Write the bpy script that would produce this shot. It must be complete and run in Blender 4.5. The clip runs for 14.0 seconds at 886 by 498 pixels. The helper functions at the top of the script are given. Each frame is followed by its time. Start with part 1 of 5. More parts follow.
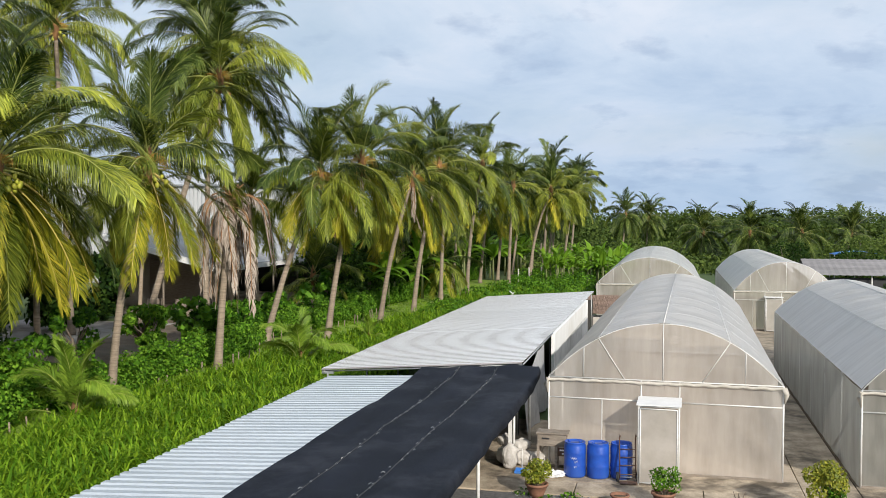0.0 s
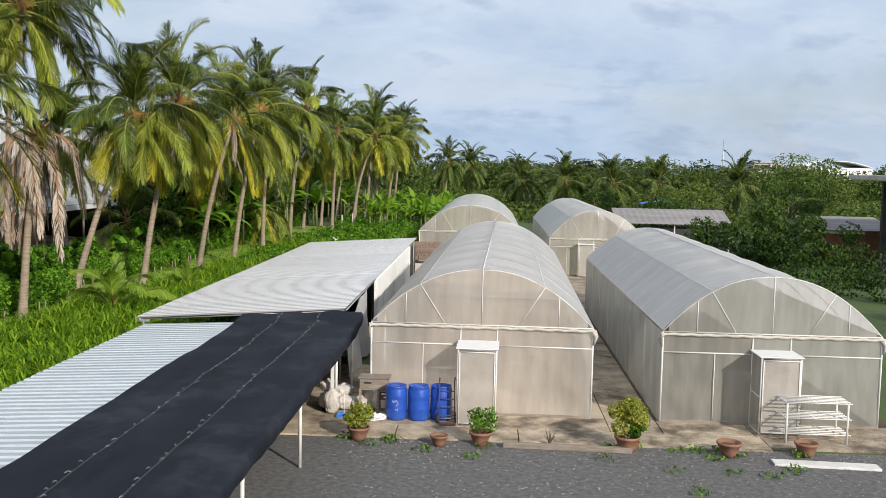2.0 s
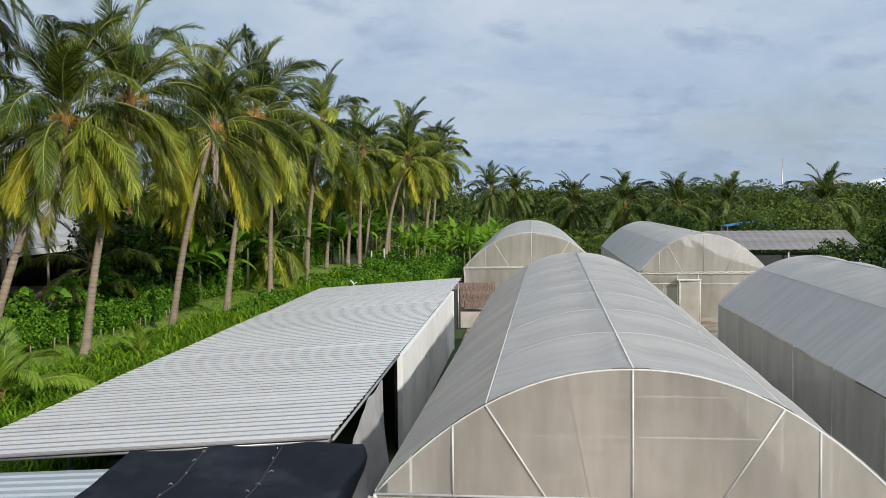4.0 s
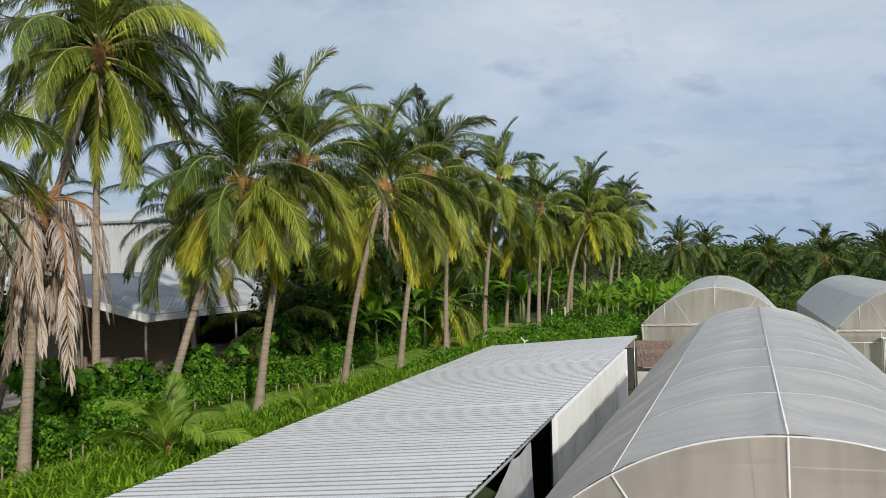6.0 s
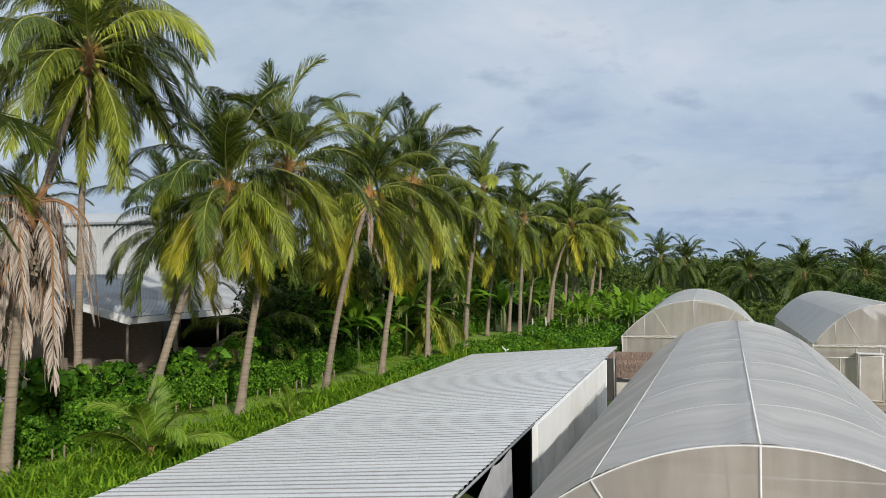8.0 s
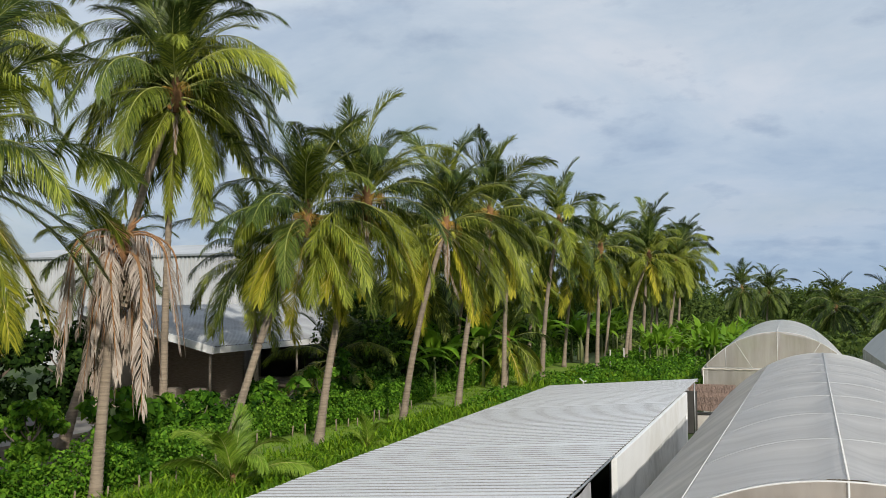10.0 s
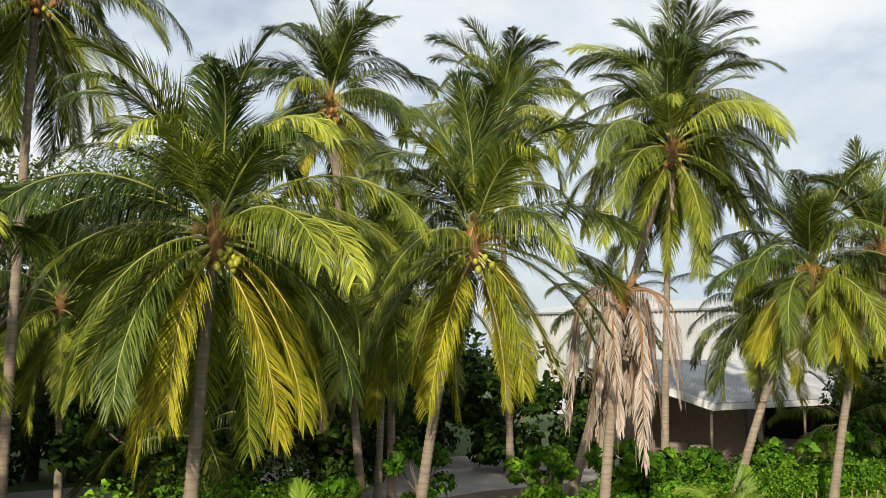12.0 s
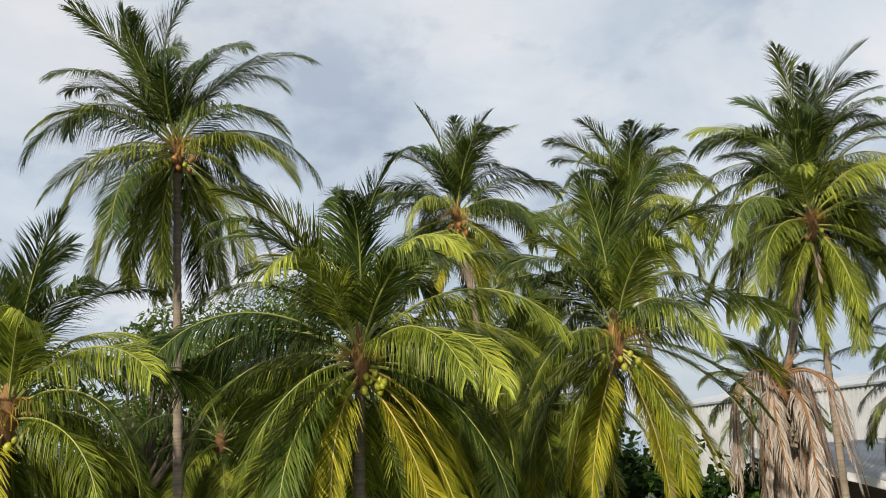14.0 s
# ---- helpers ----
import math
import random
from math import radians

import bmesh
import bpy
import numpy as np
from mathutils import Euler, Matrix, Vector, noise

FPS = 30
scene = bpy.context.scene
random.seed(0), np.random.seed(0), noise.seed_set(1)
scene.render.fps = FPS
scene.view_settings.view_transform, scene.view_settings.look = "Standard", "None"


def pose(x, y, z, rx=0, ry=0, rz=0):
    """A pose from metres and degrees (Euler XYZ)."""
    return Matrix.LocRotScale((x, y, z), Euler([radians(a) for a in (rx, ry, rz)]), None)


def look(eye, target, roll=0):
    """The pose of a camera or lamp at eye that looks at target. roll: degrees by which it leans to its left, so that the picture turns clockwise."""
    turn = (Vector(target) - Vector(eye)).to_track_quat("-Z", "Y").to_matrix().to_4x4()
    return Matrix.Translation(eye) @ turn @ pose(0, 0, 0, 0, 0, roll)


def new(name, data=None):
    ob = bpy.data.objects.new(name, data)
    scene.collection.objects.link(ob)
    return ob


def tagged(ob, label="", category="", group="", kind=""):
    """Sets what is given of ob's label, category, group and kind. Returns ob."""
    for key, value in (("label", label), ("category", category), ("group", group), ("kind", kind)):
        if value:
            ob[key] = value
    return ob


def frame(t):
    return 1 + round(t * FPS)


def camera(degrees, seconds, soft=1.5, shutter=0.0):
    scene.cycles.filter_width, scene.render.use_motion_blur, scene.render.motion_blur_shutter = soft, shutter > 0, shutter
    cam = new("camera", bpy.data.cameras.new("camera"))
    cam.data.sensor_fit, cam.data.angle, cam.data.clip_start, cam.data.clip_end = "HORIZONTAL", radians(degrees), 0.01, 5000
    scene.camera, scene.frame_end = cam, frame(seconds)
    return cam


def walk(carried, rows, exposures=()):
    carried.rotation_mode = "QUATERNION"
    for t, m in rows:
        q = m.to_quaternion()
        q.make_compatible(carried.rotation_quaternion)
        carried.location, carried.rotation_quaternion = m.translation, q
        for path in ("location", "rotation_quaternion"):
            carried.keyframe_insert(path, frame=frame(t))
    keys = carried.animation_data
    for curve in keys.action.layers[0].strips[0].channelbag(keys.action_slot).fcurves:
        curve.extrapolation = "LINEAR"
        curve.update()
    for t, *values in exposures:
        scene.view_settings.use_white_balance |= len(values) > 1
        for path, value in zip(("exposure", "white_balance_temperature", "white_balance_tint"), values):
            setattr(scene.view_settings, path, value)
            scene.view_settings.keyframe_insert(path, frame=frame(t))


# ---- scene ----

# ---------------------------------------------------------------- camera
cam = camera(49.8, 14.0, soft=0.8)

# seconds, place, heading to the left of +y, tilt up, lean to the left
PATH = [
    (0.0, 0.10, -25.60, 6.80, 13.30, -1.95, 0.20),
    (0.5, 0.10, -25.60, 6.80, 11.10, -3.12, 0.60),
    (1.0, 0.10, -25.60, 6.80, 7.95, -4.85, -4.10),
    (1.5, 0.10, -25.60, 6.80, 3.62, -5.10, -0.05),
    (2.0, 0.10, -25.60, 6.80, 2.68, -5.04, 1.30),
    (2.2, 0.09, -25.55, 6.79, 2.62, -4.86, 1.34),
    (4.3, -1.24, -10.01, 5.89, 6.63, -2.60, -1.75),
    (4.5, -1.14, -9.98, 5.86, 9.69, -2.19, -1.56),
    (5.0, -0.84, -9.83, 5.82, 14.32, -0.56, 1.60),
    (5.5, -0.67, -9.77, 5.81, 13.55, 0.21, 0.33),
    (6.0, -0.53, -9.68, 5.76, 16.43, 0.73, -1.45),
    (6.5, -0.50, -9.77, 5.77, 16.72, 1.08, -1.12),
    (7.0, -0.50, -9.90, 5.77, 16.53, 0.97, -0.71),
    (9.3, -0.53, -10.15, 5.80, 14.31, 1.84, -0.39),
    (9.5, -0.52, -10.18, 5.80, 15.42, 2.00, -0.46),
    (10.0, -0.51, -10.18, 5.80, 19.86, 3.02, -0.30),
    (10.5, -0.49, -10.24, 5.79, 24.78, 4.12, 0.08),
    (11.0, -0.50, -10.23, 5.79, 30.37, 4.55, -0.02),
    (11.5, -0.53, -10.15, 5.80, 41.70, 5.47, -0.11),
    (12.0, -0.51, -10.16, 5.82, 49.23, 6.13, 0.90),
    (12.5, -0.53, -10.16, 5.83, 52.73, 8.35, -0.65),
    (13.0, -0.51, -10.18, 5.85, 55.79, 9.98, -2.00),
    (13.5, -0.48, -10.19, 5.88, 56.52, 11.40, -2.59),
    (14.0, -0.48, -10.19, 5.85, 57.27, 12.75, -4.26),
]


def view(x, y, z, heading, tilt, lean):
    return pose(x, y, z, 90 + tilt, 0, heading) @ pose(0, 0, 0, 0, 0, lean)


walk(cam, [(r[0], view(*r[1:])) for r in PATH], [(0.0, -0.09, 6300, 11), (2.2, -0.09, 6400, 12), (4.3, -0.42, 6200, 10), (11.0, -0.4, 6350, 10), (12.0, 0.05, 6900, 10), (12.5, 0.1, 7000, 10), (13.0, 0.07, 7000, 10), (14.0, -0.2, 6700, 11)])

# ---------------------------------------------------------------- sky, sun, exposure
SUN_EL, SUN_ROT = radians(25.5), radians(143)
world = bpy.data.worlds.new("world")
scene.world = world
world.use_nodes = True


def wire(tree, kind, at=None, **values):
    """A node with its inputs set or linked by name (spaces as _)."""
    n = tree.nodes.new(kind)
    for key, v in values.items():
        name = key.replace("_", " ")
        sock = n.inputs[int(key[1:])] if key[0] == "i" and key[1:].isdigit() else n.inputs[name]
        if isinstance(v, bpy.types.NodeSocket):
            tree.links.new(v, sock)
        else:
            sock.default_value = v
    return n


def ramp(tree, fac, *stops):
    n = tree.nodes.new("ShaderNodeValToRGB")
    tree.links.new(fac, n.inputs[0])
    e = n.color_ramp.elements
    while len(e) < len(stops):
        e.new(0.5)
    for el, (p, c) in zip(e, stops):
        el.position = p
        el.color = (*c, 1) if isinstance(c, tuple) else (c, c, c, 1)
    return n.outputs[0]


def mixc(tree, fac, a, b, mode="MIX"):
    n = tree.nodes.new("ShaderNodeMix")
    n.data_type, n.blend_type = "RGBA", mode
    for s, v in ((n.inputs[0], fac), (n.inputs[6], a), (n.inputs[7], b)):
        if isinstance(v, bpy.types.NodeSocket):
            tree.links.new(v, s)
        else:
            s.default_value = (*v, 1) if isinstance(v, tuple) else v
    return n.outputs[2]


def calc(tree, op, a, b=0.0):
    n = tree.nodes.new("ShaderNodeMath")
    n.operation = op
    for s, v in ((n.inputs[0], a), (n.inputs[1], b)):
        if isinstance(v, bpy.types.NodeSocket):
            tree.links.new(v, s)
        else:
            s.default_value = v
    return n.outputs[0]


def build_sky():
    t = world.node_tree
    t.nodes.clear()
    sky = t.nodes.new("ShaderNodeTexSky")
    sky.sky_type, sky.sun_disc = "NISHITA", False
    sky.sun_elevation, sky.sun_rotation, sky.air_density, sky.dust_density = SUN_EL, SUN_ROT, 1.2, 1.5
    co = wire(t, "ShaderNodeTexCoord")
    sp = wire(t, "ShaderNodeSeparateXYZ", Vector=co.outputs["Generated"])
    h = calc(t, "ADD", calc(t, "MAXIMUM", sp.outputs[2], 0.0), 0.28)
    px, py = calc(t, "DIVIDE", sp.outputs[0], h), calc(t, "DIVIDE", sp.outputs[1], h)
    flat = wire(t, "ShaderNodeCombineXYZ", X=px, Y=py, Z=1.7)
    big = wire(t, "ShaderNodeTexNoise", Vector=flat.outputs[0], Scale=1.0, Detail=6.0, Roughness=0.5, Distortion=0.2)
    cover = ramp(t, big.outputs[0], (0.34, 0.62), (0.46, 0.85), (0.58, 1.0))
    small = wire(t, "ShaderNodeTexNoise", Vector=flat.outputs[0], Scale=2.3, Detail=9.0, Roughness=0.6, Distortion=0.35)
    tone = ramp(t, small.outputs[0], (0.32, (6.2, 7.3, 8.7)), (0.5, (7.8, 8.7, 9.7)), (0.66, (9.2, 9.6, 10.2)))
    puff = wire(t, "ShaderNodeTexNoise", Vector=wire(t, "ShaderNodeCombineXYZ", X=px, Y=py, Z=5.1).outputs[0], Scale=4.6, Detail=7.0, Roughness=0.55)
    tone = mixc(t, ramp(t, puff.outputs[0], (0.55, 0.0), (0.68, 0.55)), tone, (4.3, 5.2, 6.8))
    low = ramp(t, sp.outputs[2], (0.0, 1.0), (0.10, 0.7), (0.3, 0.0))
    north = ramp(t, sp.outputs[1], (0.6, 0.35), (0.95, 1.0))
    bank = mixc(t, calc(t, "MULTIPLY", calc(t, "MULTIPLY", low, north), 0.55), tone, (3.4, 5.1, 7.3))
    col = mixc(t, cover, sky.outputs[0], bank)
    bg = wire(t, "ShaderNodeBackground", Color=col, Strength=0.1)
    out = wire(t, "ShaderNodeOutputWorld", Surface=bg.outputs[0])


build_sky()
sun = new("sun", bpy.data.lights.new("sun", "SUN"))
sun.data.energy, sun.data.angle, sun.data.color = 5.0, radians(1.2), (1.0, 0.93, 0.8)
sun.matrix_basis = look((0, 0, 60), Vector((0, 0, 60)) - Vector((math.sin(SUN_ROT) * math.cos(SUN_EL), math.cos(SUN_ROT) * math.cos(SUN_EL), math.sin(SUN_EL))))

# ---------------------------------------------------------------- materials


def material(name):
    m = bpy.data.materials.new(name)
    m.use_nodes = True
    m.node_tree.nodes.clear()
    return m, m.node_tree


def finish(t, shader):
    wire(t, "ShaderNodeOutputMaterial", Surface=shader)


def surface(name, dark, light, rough=0.7, scale=3.0, fine=40.0, bump=0.15, metal=0.0, vary=0.0, stretch=(1, 1, 1), stain=None, depth=0.01, spec=0.5):
    """A plain opaque surface: blotches at one scale, grain at another, relief, and a stain colour where given."""
    m, t = material(name)
    co = wire(t, "ShaderNodeTexCoord")
    mp = wire(t, "ShaderNodeMapping", Vector=co.outputs["Object"], Scale=stretch)
    a = wire(t, "ShaderNodeTexNoise", Vector=mp.outputs[0], Scale=scale, Detail=5.0, Roughness=0.6)
    b = wire(t, "ShaderNodeTexNoise", Vector=mp.outputs[0], Scale=fine, Detail=4.0, Roughness=0.65)
    f = calc(t, "ADD", calc(t, "MULTIPLY", a.outputs[0], 0.65), calc(t, "MULTIPLY", b.outputs[0], 0.35))
    col = ramp(t, f, (0.33, dark), (0.66, light))
    if stain:
        c = wire(t, "ShaderNodeTexNoise", Vector=co.outputs["Object"], Scale=scale * 0.35, Detail=7.0, Roughness=0.7)
        col = mixc(t, ramp(t, c.outputs[0], (0.5, 0.0), (0.62, 0.8)), col, stain)
    if vary:
        o = wire(t, "ShaderNodeObjectInfo")
        hs = wire(t, "ShaderNodeHueSaturation", Color=col, Value=calc(t, "ADD", calc(t, "MULTIPLY", o.outputs["Random"], vary), 1 - vary / 2))
        col = hs.outputs[0]
    bp = wire(t, "ShaderNodeBump", Height=b.outputs[0], Strength=bump, Distance=depth)
    p = wire(t, "ShaderNodeBsdfPrincipled", Base_Color=col, Roughness=rough, Metallic=metal, Normal=bp.outputs[0], Specular_IOR_Level=spec)
    finish(t, p.outputs[0])
    return m


def leaf(name, dark, mid, light, lets=0.35, rough=0.5, gloss=0.35):
    """Leaves: colour varies from leaf to leaf and thing to thing; some light passes."""
    m, t = material(name)
    g = wire(t, "ShaderNodeNewGeometry")
    o = wire(t, "ShaderNodeObjectInfo")
    f = calc(t, "ADD", calc(t, "MULTIPLY", g.outputs["Random Per Island"], 0.65), calc(t, "MULTIPLY", o.outputs["Random"], 0.35))
    col = ramp(t, f, (0.1, dark), (0.5, mid), (0.9, light))
    co = wire(t, "ShaderNodeTexCoord")
    n = wire(t, "ShaderNodeTexNoise", Vector=co.outputs["Object"], Scale=1.3, Detail=3.0)
    hs = wire(t, "ShaderNodeHueSaturation", Color=col, Value=calc(t, "ADD", calc(t, "MULTIPLY", n.outputs[0], 0.9), 0.55))
    p = wire(t, "ShaderNodeBsdfPrincipled", Base_Color=hs.outputs[0], Roughness=rough, Specular_IOR_Level=gloss)
    tr = wire(t, "ShaderNodeBsdfTranslucent", Color=hs.outputs[0])
    mx = wire(t, "ShaderNodeMixShader", Fac=lets, i1=p.outputs[0], i2=tr.outputs[0])
    finish(t, mx.outputs[0])
    return m


def film(name, light, dark, clear, lets, scale=1.2, rough=0.45, weave=0.0, stretch=(1, 1, 1)):
    """Greenhouse sheet: part clear, part scattering, dusty in streaks."""
    m, t = material(name)
    co = wire(t, "ShaderNodeTexCoord")
    mp = wire(t, "ShaderNodeMapping", Vector=co.outputs["Object"], Scale=stretch)
    n = wire(t, "ShaderNodeTexNoise", Vector=mp.outputs[0], Scale=scale, Detail=5.0, Roughness=0.6)
    k = wire(t, "ShaderNodeTexNoise", Vector=co.outputs["Object"], Scale=0.5, Detail=4.0)
    col = mixc(t, ramp(t, n.outputs[0], (0.35, 0.0), (0.65, 1.0)), dark, light)
    bp = wire(t, "ShaderNodeBump", Height=n.outputs[0], Strength=0.35, Distance=0.03)
    p = wire(t, "ShaderNodeBsdfPrincipled", Base_Color=col, Roughness=rough, Normal=bp.outputs[0], Specular_IOR_Level=0.35)
    tr = wire(t, "ShaderNodeBsdfTranslucent", Color=col)
    mx = wire(t, "ShaderNodeMixShader", Fac=lets, i1=p.outputs[0], i2=tr.outputs[0])
    tp = wire(t, "ShaderNodeBsdfTransparent")
    fac = calc(t, "ADD", calc(t, "MULTIPLY", k.outputs[0], 0.16), clear - 0.08)
    mm = wire(t, "ShaderNodeMixShader", Fac=fac, i1=mx.outputs[0], i2=tp.outputs[0])
    finish(t, mm.outputs[0])
    return m


M_GROUND = surface("earth_grass", (0.035, 0.06, 0.015), (0.075, 0.12, 0.025), 0.95, 0.3, 8.0, 0.5, depth=0.05)
M_LAWN = surface("lawn", (0.14, 0.25, 0.018), (0.26, 0.38, 0.035), 0.95, 0.8, 30.0, 0.6, depth=0.04, stain=(0.15, 0.2, 0.05))
M_SOIL = surface("soil", (0.05, 0.035, 0.02), (0.13, 0.09, 0.05), 0.95, 2.0, 40.0, 0.6, depth=0.03)
M_CONCRETE = surface("concrete", (0.15, 0.115, 0.075), (0.52, 0.43, 0.32), 0.85, 1.6, 18.0, 0.4, stain=(0.055, 0.042, 0.028), vary=0.25)
M_DIRT = surface("bare_earth", (0.07, 0.05, 0.035), (0.20, 0.15, 0.10), 0.95, 0.7, 22.0, 0.6, stain=(0.11, 0.10, 0.07), depth=0.03)
M_GRAVEL = surface("gravel", (0.06, 0.059, 0.058), (0.19, 0.185, 0.18), 0.9, 7.0, 60.0, 0.9, depth=0.03)
M_ROAD = surface("worn_concrete_lane", (0.25, 0.23, 0.21), (0.42, 0.39, 0.36), 0.9, 0.5, 20.0, 0.2, stain=(0.16, 0.12, 0.09))
M_ROOF = surface("white_metal_sheet", (0.70, 0.705, 0.71), (0.84, 0.845, 0.85), 0.4, 0.8, 14.0, 0.05, stretch=(0.3, 3, 1), vary=0.08)
M_ROOF_GREY = surface("dark_grey_sheet", (0.16, 0.15, 0.15), (0.30, 0.285, 0.285), 0.8, 0.8, 14.0, 0.1, stretch=(0.3, 3, 1))
M_ROOF_BLUE = surface("galvanised_sheet", (0.36, 0.405, 0.45), (0.50, 0.545, 0.59), 0.4, 0.8, 14.0, 0.05, metal=0.15, stretch=(0.3, 3, 1), vary=0.1)
M_BLACK = surface("black_shade_net", (0.006, 0.008, 0.013), (0.016, 0.020, 0.031), 0.75, 1.5, 120.0, 0.5, stretch=(1, 0.25, 1), stain=(0.03, 0.034, 0.045), spec=0.15)
M_DARKNET = surface("grey_shade_net", (0.30, 0.30, 0.31), (0.46, 0.46, 0.47), 0.8, 2.0, 60.0, 0.3)
M_PIPE = surface("white_painted_pipe", (0.52, 0.51, 0.48), (0.72, 0.71, 0.69), 0.45, 5.0, 60.0, 0.05)
M_STEEL = surface("galvanised_steel", (0.33, 0.34, 0.35), (0.5, 0.51, 0.52), 0.45, 5.0, 60.0, 0.05, metal=0.6)
M_PANEL = surface("white_wall_sheet", (0.80, 0.80, 0.80), (0.90, 0.90, 0.89), 0.6, 1.0, 20.0, 0.08, stain=(0.74, 0.73, 0.70))
# greyer copy of the white wall sheet; the greenhouse shadow is in its colour
M_PANEL_SHADED = surface("shaded_wall_film", (0.62, 0.62, 0.61), (0.76, 0.76, 0.75), 0.6, 1.0, 20.0, 0.1, stain=(0.42, 0.42, 0.40))
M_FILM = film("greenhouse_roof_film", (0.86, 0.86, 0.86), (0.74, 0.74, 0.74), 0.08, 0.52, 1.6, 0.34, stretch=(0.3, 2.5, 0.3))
M_NET = film("insect_net", (0.90, 0.81, 0.73), (0.68, 0.61, 0.54), 0.58, 0.40, 1.8, 0.8, stretch=(1.2, 1.2, 0.22))
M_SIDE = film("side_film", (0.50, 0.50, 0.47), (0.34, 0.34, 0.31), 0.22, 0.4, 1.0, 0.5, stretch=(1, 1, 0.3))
M_TRUNK = surface("palm_bark", (0.16, 0.12, 0.085), (0.37, 0.30, 0.225), 0.9, 1.5, 14.0, 0.6, stretch=(0.5, 0.5, 7), stain=(0.12, 0.10, 0.08), vary=0.3, depth=0.03)
M_BARK = surface("tree_bark", (0.08, 0.06, 0.045), (0.2, 0.16, 0.12), 0.9, 3.0, 25.0, 0.5, vary=0.3, depth=0.02)
M_FIBRE = surface("palm_fibre", (0.12, 0.06, 0.03), (0.35, 0.18, 0.07), 0.9, 4.0, 40.0, 0.6, vary=0.3)
M_RACHIS = surface("palm_midrib", (0.22, 0.26, 0.06), (0.42, 0.42, 0.12), 0.5, 2.0, 30.0, 0.1)
M_RACHIS_OLD = surface("yellow_midrib", (0.42, 0.34, 0.08), (0.6, 0.46, 0.14), 0.5, 2.0, 30.0, 0.1)
M_FROND = leaf("palm_frond_green", (0.013, 0.028, 0.006), (0.056, 0.089, 0.016), (0.165, 0.205, 0.038), 0.17, 0.38, 0.2)
M_FROND_MID = leaf("palm_frond_light", (0.042, 0.064, 0.009), (0.165, 0.205, 0.024), (0.43, 0.45, 0.058), 0.2, 0.38, 0.18)
M_FROND_OLD = leaf("palm_frond_yellow", (0.10, 0.125, 0.012), (0.30, 0.305, 0.025), (0.56, 0.46, 0.046), 0.23, 0.5, 0.1)
M_FROND_DEAD = leaf("palm_frond_dead", (0.22, 0.175, 0.14), (0.42, 0.345, 0.285), (0.60, 0.52, 0.45), 0.15, 0.85, 0.08)
M_FROND_FRESH = leaf("young_palm_frond", (0.08, 0.15, 0.014), (0.17, 0.28, 0.024), (0.30, 0.42, 0.05), 0.3, 0.45, 0.3)
M_COCONUT = surface("green_coconut", (0.18, 0.22, 0.02), (0.42, 0.40, 0.04), 0.45, 5.0, 40.0, 0.05, vary=0.4)
M_COCONUT_RIPE = surface("orange_coconut", (0.24, 0.10, 0.03), (0.44, 0.21, 0.06), 0.5, 5.0, 40.0, 0.05, vary=0.4)
M_GRASS = leaf("tall_grass", (0.037, 0.101, 0.005), (0.110, 0.229, 0.011), (0.282, 0.422, 0.026), 0.35, 0.55, 0.1)
M_VINE = leaf("vine_leaf", (0.016, 0.056, 0.006), (0.075, 0.185, 0.012), (0.20, 0.36, 0.03), 0.25, 0.55, 0.08)
# leaf colour darkened to put canopy shade into the foliage
M_BUSH = leaf("shade_dark_leaf", (0.007, 0.02, 0.004), (0.02, 0.046, 0.007), (0.066, 0.12, 0.018), 0.15, 0.6, 0.08)
M_TREE = leaf("broad_tree_leaf", (0.018, 0.042, 0.008), (0.05, 0.095, 0.016), (0.12, 0.18, 0.03), 0.25, 0.55, 0.15)
M_AIRY = leaf("feathery_tree_leaf", (0.045, 0.08, 0.016), (0.11, 0.16, 0.03), (0.22, 0.28, 0.055), 0.35, 0.55, 0.12)
M_YELLOWBUSH = leaf("yellow_green_leaf", (0.12, 0.17, 0.015), (0.28, 0.30, 0.03), (0.5, 0.45, 0.06), 0.35, 0.5, 0.3)
M_BANANA = leaf("banana_leaf", (0.07, 0.17, 0.012), (0.16, 0.31, 0.022), (0.30, 0.45, 0.04), 0.4, 0.45, 0.15)
M_FAR = leaf("far_foliage", (0.024, 0.045, 0.012), (0.062, 0.098, 0.02), (0.13, 0.175, 0.034), 0.25, 0.7, 0.1)
M_BLUE = surface("blue_plastic", (0.012, 0.05, 0.30), (0.02, 0.09, 0.45), 0.35, 4.0, 60.0, 0.04, stain=(0.03, 0.09, 0.36), vary=0.1)
M_SACK = surface("woven_sack", (0.34, 0.31, 0.28), (0.62, 0.59, 0.55), 0.8, 5.0, 120.0, 0.3, stain=(0.36, 0.33, 0.29))
M_WOOD = surface("grey_timber", (0.16, 0.13, 0.10), (0.34, 0.29, 0.24), 0.85, 3.0, 30.0, 0.4, stretch=(1, 6, 6), vary=0.3)
M_THATCH = surface("thatch", (0.10, 0.07, 0.055), (0.27, 0.19, 0.15), 0.95, 5.0, 50.0, 0.8, stretch=(3, 3, 0.6), vary=0.3, depth=0.03)
M_TERRACOTTA = surface("clay_pot", (0.16, 0.075, 0.045), (0.32, 0.16, 0.10), 0.85, 4.0, 50.0, 0.2, vary=0.2)
M_RUST = surface("rusty_steel", (0.06, 0.035, 0.025), (0.16, 0.09, 0.06), 0.8, 6.0, 60.0, 0.3)
M_BLACKMETAL = surface("dark_metal", (0.015, 0.015, 0.017), (0.04, 0.04, 0.045), 0.5, 5.0, 60.0, 0.1)
# near-black colour that paints interior shade onto plain sheets
M_SHADOW = surface("painted_interior_shade", (0.03, 0.03, 0.03), (0.07, 0.065, 0.06), 0.9, 1.0, 20.0, 0.1)
